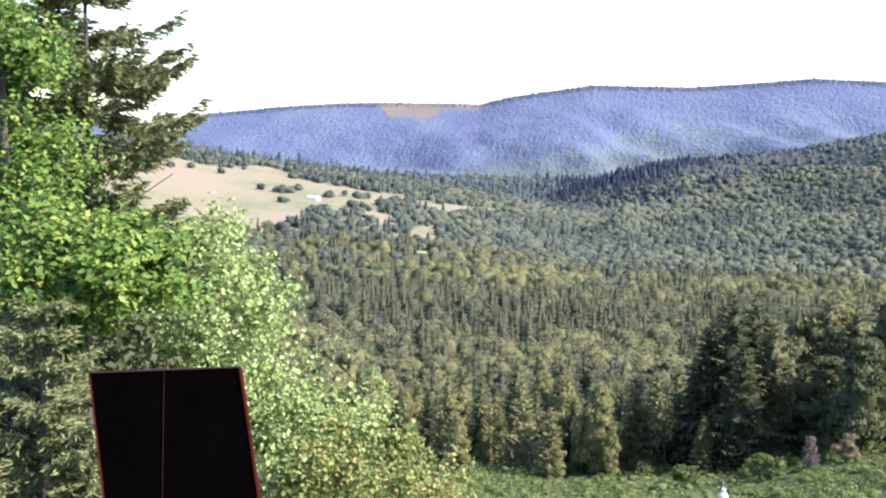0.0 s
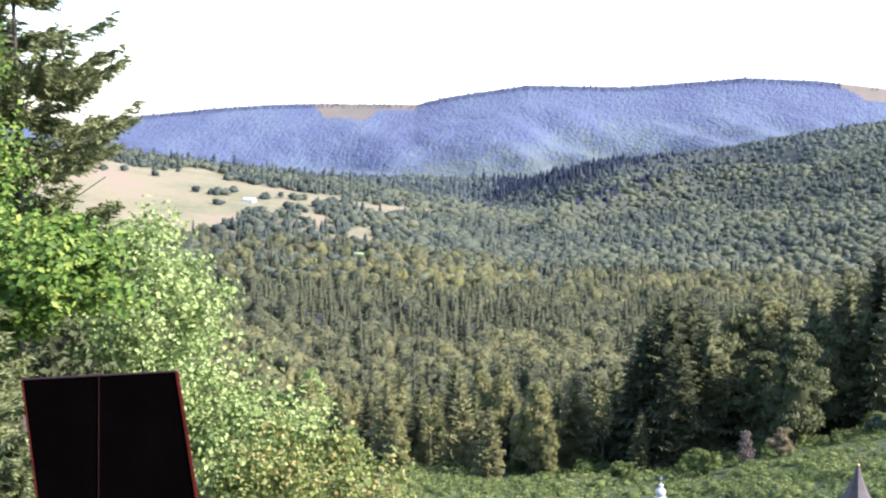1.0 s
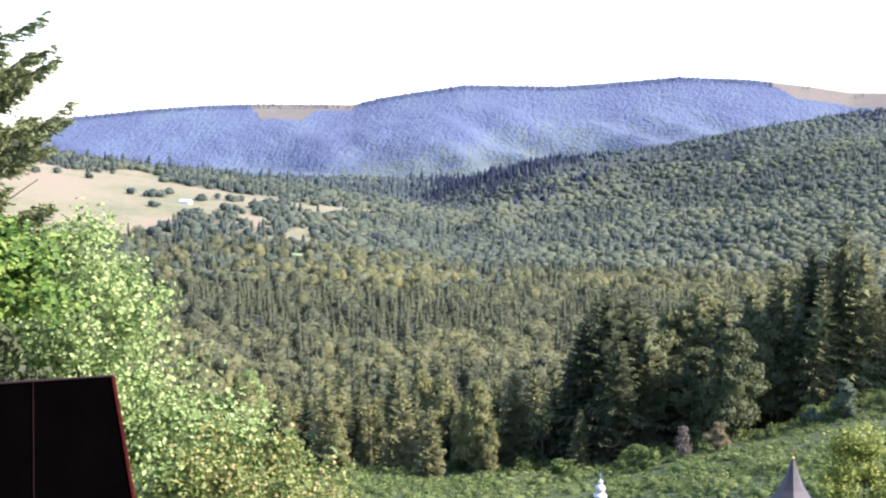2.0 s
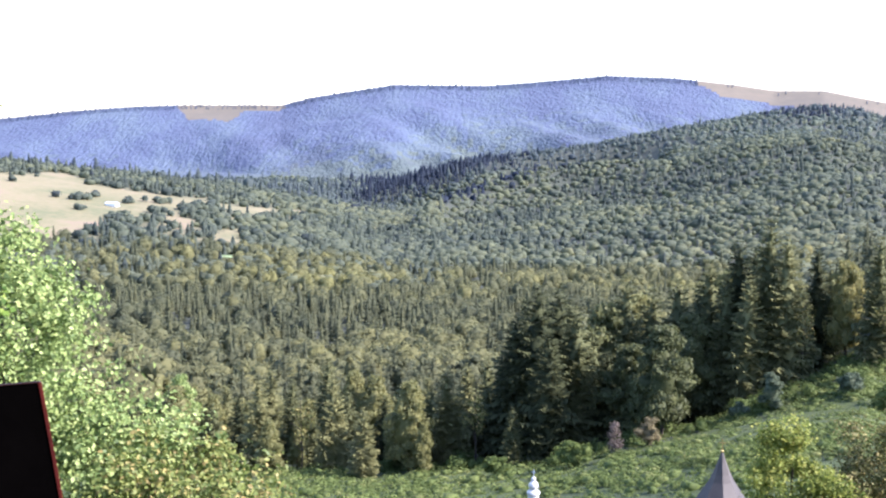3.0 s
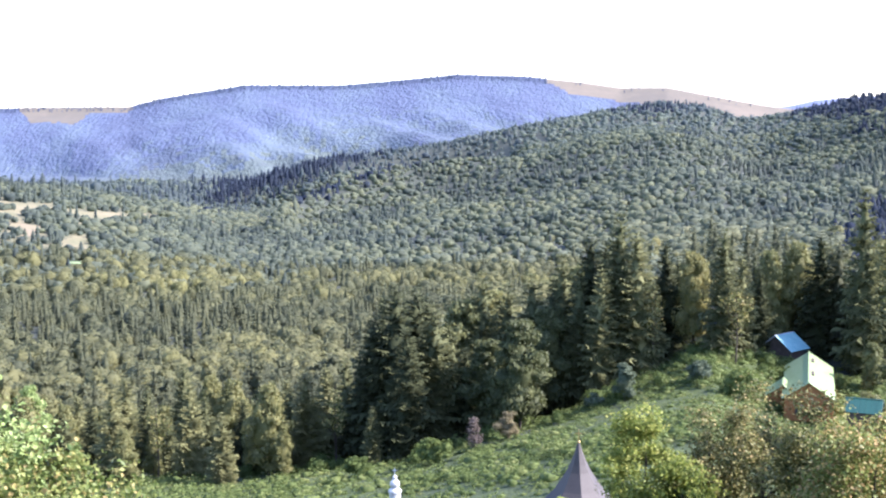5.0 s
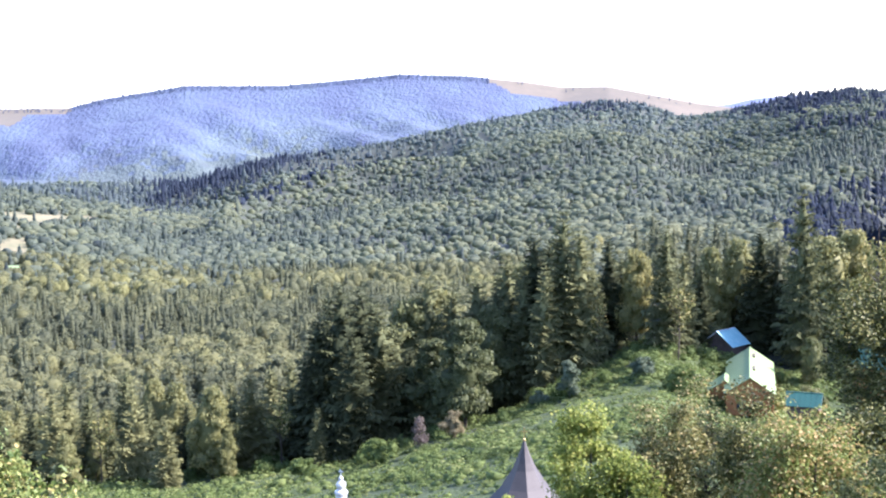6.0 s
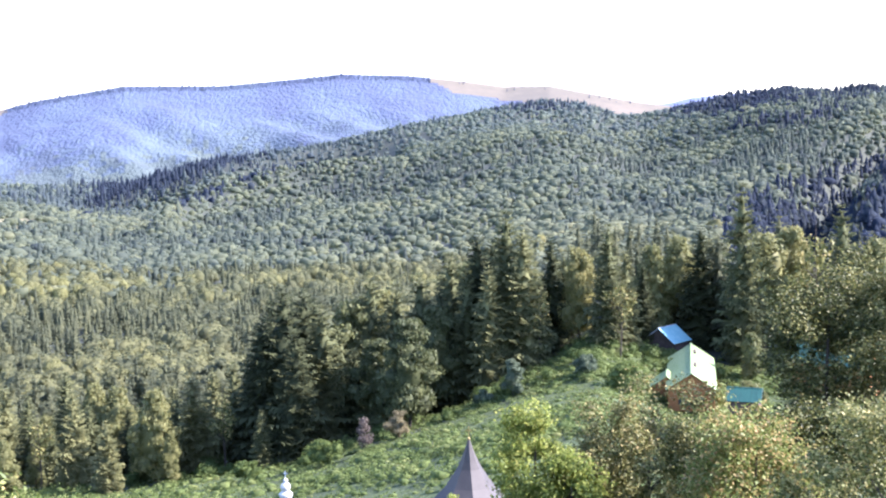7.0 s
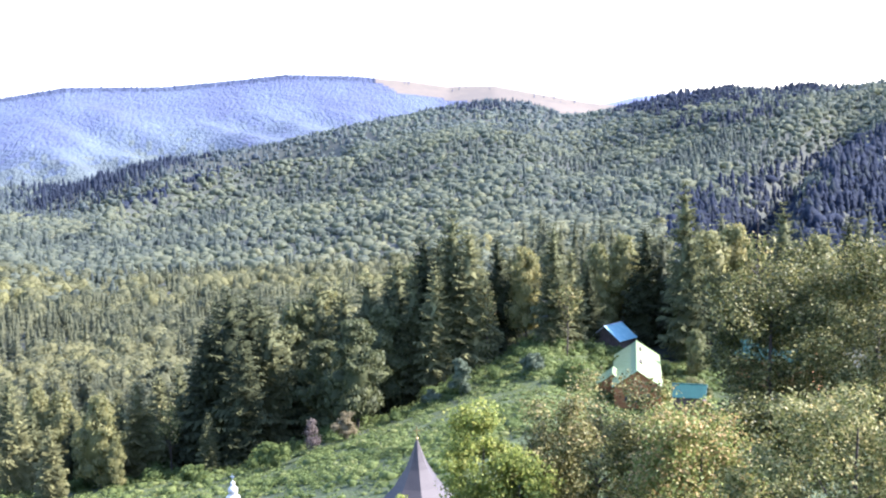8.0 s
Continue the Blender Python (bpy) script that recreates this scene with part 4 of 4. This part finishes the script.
def kites(p, d, ln, wide, crossed=True):
    """Slim needle-covered twigs, each two crossed kites, from p along d."""
    side = unit(np.cross(d, rng.normal(size=d.shape)))
    other = np.cross(d, side)
    mid, tip = p + d * ln[:, None] * 0.55, p + d * ln[:, None]
    w = wide[:, None]
    v = np.stack([p, mid + side * w, tip, mid - side * w, p, mid + other * w, tip, mid - other * w], 1)
    f = np.array([[0, 1, 2], [0, 2, 3], [4, 5, 6], [4, 6, 7]])
    if not crossed:
        v, f = np.stack([p + side * w, tip, p - side * w], 1), np.array([[0, 1, 2]])
    return v.reshape(-1, 3), (np.arange(len(p))[:, None, None] * v.shape[1] + f).reshape(-1, 3)


def near_spruce(a, r, h, rad_, cap, label, tint, step=0.5, per=14, twig=0.055):
    """A spruce close by: up-swept boughs, side twigs on each and short needled twiglets on those."""
    parts = []
    tiers = int(h / step)
    for q in range(tiers):
        u = (q + rng.uniform(0, 0.8)) / tiers
        z = h * (0.2 + 0.8 * u)
        for b in range(per):
            ph = rng.uniform(0, math.tau)
            ln = min(cap, rad_ * (1 - u) ** 0.95 + 0.12) * rng.choice([0.5, 0.7, 0.85, 1.0, 1.1]) * rng.uniform(0.9, 1.1)
            d = np.array([math.cos(ph), math.sin(ph), 0.0])
            s = np.array([-d[1], d[0], 0.0])
            slope = rng.uniform(-0.35, 0.15) + 0.12 * u
            n = max(6, int(ln / twig)) * 3
            t = np.sort(rng.uniform(0.12, 1.0, n))[:, None]
            p = d * ln * t + np.array([0, 0, 1.0]) * (z + ln * (slope * t - 0.25 * t * (1 - t) + 0.26 * t * t))
            sg = rng.choice([-1, 1], (n, 1))
            td = unit(d * 0.9 + s * sg * rng.uniform(0.3, 1.0, (n, 1)) + np.array([0, 0, 1.0]) * rng.uniform(-0.45, 0.2, (n, 1)))
            tl = (min(0.5, ln * 0.3) * (1.2 - t[:, 0]) * rng.uniform(0.6, 1.2, n) + 0.09)
            parts.append(kites(p, td, tl, np.full(n, 0.018)))
            m = 8
            along = rng.uniform(0.1, 1.0, (n, m, 1))
            pp = (p[:, None] + td[:, None] * tl[:, None, None] * along).reshape(-1, 3)
            dd = unit(np.repeat(td, m, 0) * 0.8 + rng.normal(size=(n * m, 3)) * [0.6, 0.6, 0.45])
            parts.append(kites(pp, dd, rng.uniform(0.05, 0.11, n * m), np.full(n * m, 0.017), False))
    v, f = join(parts)
    t = new("spruce_tree")
    part("trunk", trunk_mesh("trunk", h, 0.011 * h, 26, cap * 0.9, 0.10), None, t)
    part("crown", tri_mesh("crown", v, f, [F_SPRUCE], np.full(len(v), tint)), None, t)
    t.matrix_basis = Matrix.Translation(place(a, r, sink=0.05))
    return tagged(t, label, "tree")


near_spruce(-28.2, 20, 12.3, 5.6, 1.7, "tall dark spruce with ragged boughs beside the maple", 0.48)
near_spruce(-31.2, 24, 15.0, 6.0, 2.2, "dark spruce standing behind the maple", 0.1, 0.6, 12, 0.08)
near_spruce(-30.2, 14.0, 5.2, 2.4, 1.2, "small spruce with dark hollows below the maple", 0.42, 0.42, 9)
# made-up backing: shade under the maple put into its dark leaf tint
near_tree("dark_backing_shrub", -28.6, 16.5, -14.5, 1.5, 1.5, F_LEAF, -0.35, 90, 8000, 0.085, "added backing shrub under the maple, shade put into its leaf tint", category="shrub")


# ---- the board close by ----
def box(bm, x0, x1, y0, y1, z0, z1, bevel=0.0):
    r_ = bmesh.ops.create_cube(bm, size=1.0)
    for w in r_["verts"]:
        w.co = Vector(((x0 + x1) / 2 + w.co.x * (x1 - x0), (y0 + y1) / 2 + w.co.y * (y1 - y0), (z0 + z1) / 2 + w.co.z * (z1 - z0)))
    if bevel:
        es = list({e_ for w in r_["verts"] for e_ in w.link_edges})
        bmesh.ops.bevel(bm, geom=es, offset=bevel, segments=1, affect="EDGES")
    return bm


def bar(p, q, w, d, bevel=0.003):
    """A bar from p to q in the board's own plane (x across, z up), w wide and d deep."""
    bm = bmesh.new()
    p, q = Vector(p), Vector(q)
    ln = (q - p).length
    box(bm, -w / 2, w / 2, -d / 2, d / 2, 0, ln, bevel)
    bm.transform(Matrix.Translation(p) @ Vector((0, 0, 1)).rotation_difference(q - p).to_matrix().to_4x4())
    return bm


def board(a, r):
    """Leaning notice board: two dark sheets in a thin red frame on two posts."""
    k = r * math.pi / 180
    t = new("notice_board")
    c = a
    top = [(-28.08, -11.47), (-24.79, -11.44), (-21.35, -11.37)]
    low = [(-26.85, -22.5), (-24.98, -22.6), (-19.55, -22.7)]

    def at(ae):
        return Vector((r * math.tan(radians(ae[0] - c)), 0, r * math.tan(radians(ae[1])) / math.cos(radians(ae[0] - c))))
    tl, tm, tr_, bl, bmid, br = [at(q) for q in top + low]
    for n_, (p0, p1, p2, p3) in enumerate(((tl, tm, bmid, bl), (tm, tr_, br, bmid))):
        bm = bmesh.new()
        vs = [bm.verts.new(p_ + Vector((0, dy, 0))) for dy in (-0.008, 0.008) for p_ in (p0, p1, p2, p3)]
        for q in ((3, 2, 1, 0), (4, 5, 6, 7), (0, 1, 5, 4), (1, 2, 6, 5), (2, 3, 7, 6), (3, 0, 4, 7)):
            bm.faces.new([vs[w] for w in q])
        part("sheet", bm, M_BLACK, t)
    for p_, q_, w in ((tl, tr_, 0.007), (tl, bl, 0.008), (tr_, br, 0.018), (tm, bmid, 0.005), (bl, br, 0.02)):
        # top and middle bars take the shaded copy of the red paint
        part("frame_bar", bar(p_, q_, w, 0.03), M_SHADEDBAR if p_ == tm or q_ == tr_ else M_REDFRAME, t, "thin red-painted frame bar")
    foot = float(height(a, r)) - 0.3
    for p_ in (bl.lerp(br, 0.2), bl.lerp(br, 0.8)):
        part("post", bar((p_.x, 0.03, foot), (p_.x, 0.03, p_.z + 0.1), 0.06, 0.05), M_DARKWOOD, t)
    t.matrix_basis = Matrix.Translation((r * math.sin(radians(a)), r * math.cos(radians(a)), EYE.z)) @ Matrix.Rotation(-radians(a), 4, "Z")
    return tagged(t, "black notice board in a thin red frame", "sign")


board(-24.5, 6.0)


# ---- buildings ----
def gable_house(name, a, r, zg, turn, wide, long, wall, rise, roof_mat, wall_mat, label, eave=0.5, seams=0.6, other=None):
    """A gabled house; its ridge runs along its own y."""
    t = new(name)
    w, l = wide / 2, long / 2
    bm = bmesh.new()
    prof = [(-w, 0), (w, 0), (w, wall), (0, wall + rise), (-w, wall)]
    vs = [[bm.verts.new((x, y, z)) for x, z in prof] for y in (-l, l)]
    bm.faces.new(vs[0])
    bm.faces.new(vs[1][::-1])
    for q in range(5):
        bm.faces.new([vs[0][q], vs[1][q], vs[1][(q + 1) % 5], vs[0][(q + 1) % 5]][::-1])
    bmesh.ops.recalc_face_normals(bm, faces=bm.faces)
    part("wall", bm, wall_mat, t)
    sl = math.atan2(rise, w)
    ln = math.hypot(rise, w) + eave
    for sg in (-1, 1):
        bm = bmesh.new()
        box(bm, 0, ln, -l - eave, l + eave, 0.02, 0.12, 0.02)
        bm.transform(Matrix.Translation((0, 0, wall + rise)) @ Matrix.Scale(sg, 4, (1, 0, 0)) @ Matrix.Rotation(sl, 4, "Y"))
        bmesh.ops.recalc_face_normals(bm, faces=bm.faces)
        cover = other if other and sg > 0 else roof_mat
        roof = part("roof_slope", bm, cover, t)
        y = -l - eave + seams
        bm = bmesh.new()
        while y < l + eave:
            box(bm, 0, ln, y - 0.025, y + 0.025, 0.12, 0.155)
            y += seams
        bm.transform(Matrix.Translation((0, 0, wall + rise)) @ Matrix.Scale(sg, 4, (1, 0, 0)) @ Matrix.Rotation(sl, 4, "Y"))
        bmesh.ops.recalc_face_normals(bm, faces=bm.faces)
        part("seams", bm, cover, roof)
    bm = bmesh.new()
    box(bm, -0.16, 0.16, -l - eave - 0.02, l + eave + 0.02, wall + rise + 0.06, wall + rise + 0.16, 0.03)
    part("ridge_cap", bm, roof_mat, t)
    t.matrix_basis = Matrix.Translation(place(a, r, zg)) @ Matrix.Rotation(radians(turn), 4, "Z")
    return tagged(t, label, "house")


def window(parent, x, y, z, w, h, face="front"):
    bm = bmesh.new()
    box(bm, x - w / 2, x + w / 2, y - 0.05, y + 0.05, z, z + h, 0.01)
    win = part("window", bm, M_DARKWOOD, parent, "dark framed window")
    bm = bmesh.new()
    box(bm, x - w / 2 + 0.08, x + w / 2 - 0.08, y - 0.07, y + 0.07, z + 0.08, z + h - 0.08)
    part("pane", bm, M_GLASS, win)


# the chalet: its ridge runs away from the hilltop
za = 181 * math.tan(radians(-11.58))
chalet = gable_house("chalet", 20.2, 193.0, za - 5.6, -20.2 + 0.2, 6.6, 24.0, 3.4, 2.2, M_GREENROOF, M_LOG, "log chalet with a pale green sheet-metal roof", 0.45, 1.2)
for q in range(11):
    bm = bmesh.new()
    box(bm, -3.36, 3.36, -12.06, -11.98, 0.05 + q * 0.3, 0.28 + q * 0.3, 0.03)
    part("log", bm, M_LOG, chalet)
window(chalet, -1.4, -12.1, 1.0, 0.9, 1.2)
window(chalet, 1.4, -12.1, 1.0, 0.9, 1.2)
for y in (-5.5, 5.0):
    bm = bmesh.new()
    box(bm, 0.35, 0.75, y, y + 2.4, 5.35, 5.62, 0.02)
    bm.transform(Matrix.Identity(4))
    part("roof_vent", bm, M_DARKWOOD, chalet, "dark ridge vent")
annex = gable_house("annex", 19.1, 189.0, za - 5.5, -20.2, 4.4, 5.0, 2.3, 1.5, M_GREENROOF, M_LOG, "low log annex with a pale green roof", 0.35, 1.2)
shed = gable_house("shed", 19.1, 216.0, 216 * math.tan(radians(-9.35)) - 4.9, -52, 5.6, 4.6, 2.3, 2.1, M_PALEROOF, M_DARKWOOD, "dark board shed with a blue sheet-metal roof", 0.5, 0.8, M_BLUEROOF)
lean = gable_house("outhouse", 22.6, 172.0, 172 * math.tan(radians(-12.1)) - 3.8, 62, 4.6, 4.0, 2.4, 1.2, M_TEALROOF, M_DARKWOOD, "dark board outhouse with a teal sheet-metal roof", 0.4, 0.7)
house = gable_house("farm_house", 26.6, 158.0, 158 * math.tan(radians(-9.8)) - 7.2, 50, 7.0, 9.0, 4.6, 2.4, M_TEALROOF, M_LOG, "orange-brown house with a teal roof behind trees", 0.4, 0.7)


ra = meet(-18.05, -3.74, 800, 1500)
gable_house("farm_building", -18.05, ra, float(height(-18.05, ra)) - 0.3, 70, 5.5, 12.0, 2.8, 1.6, M_PALEROOF, M_WHITE, "long white farm building on the pasture", 0.4, 2.0)


rc = meet(-12.97, -6.22, 700, 1400)
gable_house("cabin", -12.97, rc, float(height(-12.97, rc)) - 0.3, 80, 5.0, 9.0, 2.2, 1.4, M_GREENROOF, M_DARKWOOD, "dark board cabin with a pale green roof in the valley wood", 0.4, 2.0)


def ring_stack(profile, n, turn=0.0):
    """Turned or faceted solid from (radius, z) pairs."""
    bm = bmesh.new()
    rings = [[bm.verts.new((rr * math.cos(turn + q * math.tau / n), rr * math.sin(turn + q * math.tau / n), z)) for q in range(n)] for rr, z in profile]
    for p_, q_ in zip(rings, rings[1:]):
        for w in range(n):
            bm.faces.new([p_[w], p_[(w + 1) % n], q_[(w + 1) % n], q_[w]])
    bm.faces.new(rings[-1])
    bm.faces.new(rings[0][::-1])
    return bm


def cross(bm_z, s):
    bm = bmesh.new()
    box(bm, -0.045 * s, 0.045 * s, -0.02 * s, 0.02 * s, bm_z, bm_z + 1.0 * s)
    box(bm, -0.28 * s, 0.28 * s, -0.018 * s, 0.018 * s, bm_z + 0.60 * s, bm_z + 0.69 * s)
    return bm


def church():
    t = new("church")
    g = float(height(5.5, 100))
    o = place(5.5, 100, 0)
    turn = Matrix.Rotation(-radians(5.5), 4, "Z")
    t.matrix_basis = Matrix.Translation(o) @ turn

    def local(a, r):
        return (turn.inverted() @ (place(a, r, 0) - o)).to_tuple()[:2]
    # nave and its roof, low below the hilltop
    bm = bmesh.new()
    box(bm, -7, 6, -3.2, 3.2, g - 1.0, -37.2)
    part("nave", bm, M_WHITE, t)
    bm = bmesh.new()
    rv = [bm.verts.new(c_) for c_ in ((-7.4, -3.8, -37.3), (6.4, -3.8, -37.3), (6.4, 3.8, -37.3), (-7.4, 3.8, -37.3), (-7.4, 0, -34.6), (6.4, 0, -34.6))]
    for q in ((0, 1, 5, 4), (2, 3, 4, 5), (0, 4, 3), (1, 2, 5), (3, 2, 1, 0)):
        bm.faces.new([rv[w] for w in q])
    part("nave_roof", bm, M_SPIRE, t)
    # tower with a flared eight-sided spire
    sx, sy = local(9.88, 100)
    zt = 100 * math.tan(radians(-14.62))
    bm = ring_stack([(1.9, g - 1.0), (1.9, zt - 6.0), (2.0, zt - 5.9), (2.0, zt - 5.4)], 8, math.pi / 8 + 0.4)
    bm.transform(Matrix.Translation((sx, sy, 0)))
    part("tower", bm, M_WHITE, t)
    bm = ring_stack([(3.1, zt - 5.0), (3.0, zt - 4.8), (2.5, zt - 4.35), (1.95, zt - 3.75), (1.45, zt - 3.0), (1.02, zt - 2.35), (0.72, zt - 1.74), (0.36, zt - 0.85), (0.08, zt)], 8, math.pi / 8 - 0.35)
    bm.transform(Matrix.Translation((sx, sy, 0)))
    spire = part("spire", bm, M_SPIRE, t, "grey-brown sheet-metal spire")
    bm = bmesh.new()
    bmesh.ops.create_icosphere(bm, subdivisions=2, radius=0.13, matrix=Matrix.Translation((sx, sy, zt + 0.08)))
    part("ball", bm, M_GILT, spire)
    bm = cross(zt + 0.15, 0.95)
    bm.transform(Matrix.Translation((sx, sy, 0)))
    part("cross", bm, M_GILT, spire, "small gilt cross")
    # white lantern turret
    fx, fy = local(1.22, 97)
    zf = 97 * math.tan(radians(-16.15))
    bm = ring_stack([(0.75, g - 1.0), (0.75, zf - 2.6), (0.9, zf - 2.5), (0.9, zf - 2.3), (0.46, zf - 2.0), (0.46, zf - 1.35)], 12)
    bm.transform(Matrix.Translation((fx, fy, 0)))
    turret = part("turret", bm, M_METALWHITE, t, "slim white lantern turret")
    bm = ring_stack([(0.46, zf - 1.36), (0.55, zf - 1.25), (0.52, zf - 1.1), (0.38, zf - 0.98), (0.26, zf - 0.92), (0.36, zf - 0.78), (0.41, zf - 0.6), (0.36, zf - 0.42), (0.22, zf - 0.28),
                     (0.14, zf - 0.2), (0.20, zf - 0.1), (0.18, zf + 0.0), (0.06, zf + 0.1), (0.03, zf + 0.2)], 16)
    bm.transform(Matrix.Translation((fx, fy, 0)))
    part("dome", bm, M_METALWHITE, turret)
    bm = cross(zf + 0.1, 0.6)
    bm.transform(Matrix.Translation((fx, fy, 0)))
    part("cross", bm, M_PALEROOF, turret)
    return tagged(t, "white church with grey-brown spire and white lantern", "church")


church()
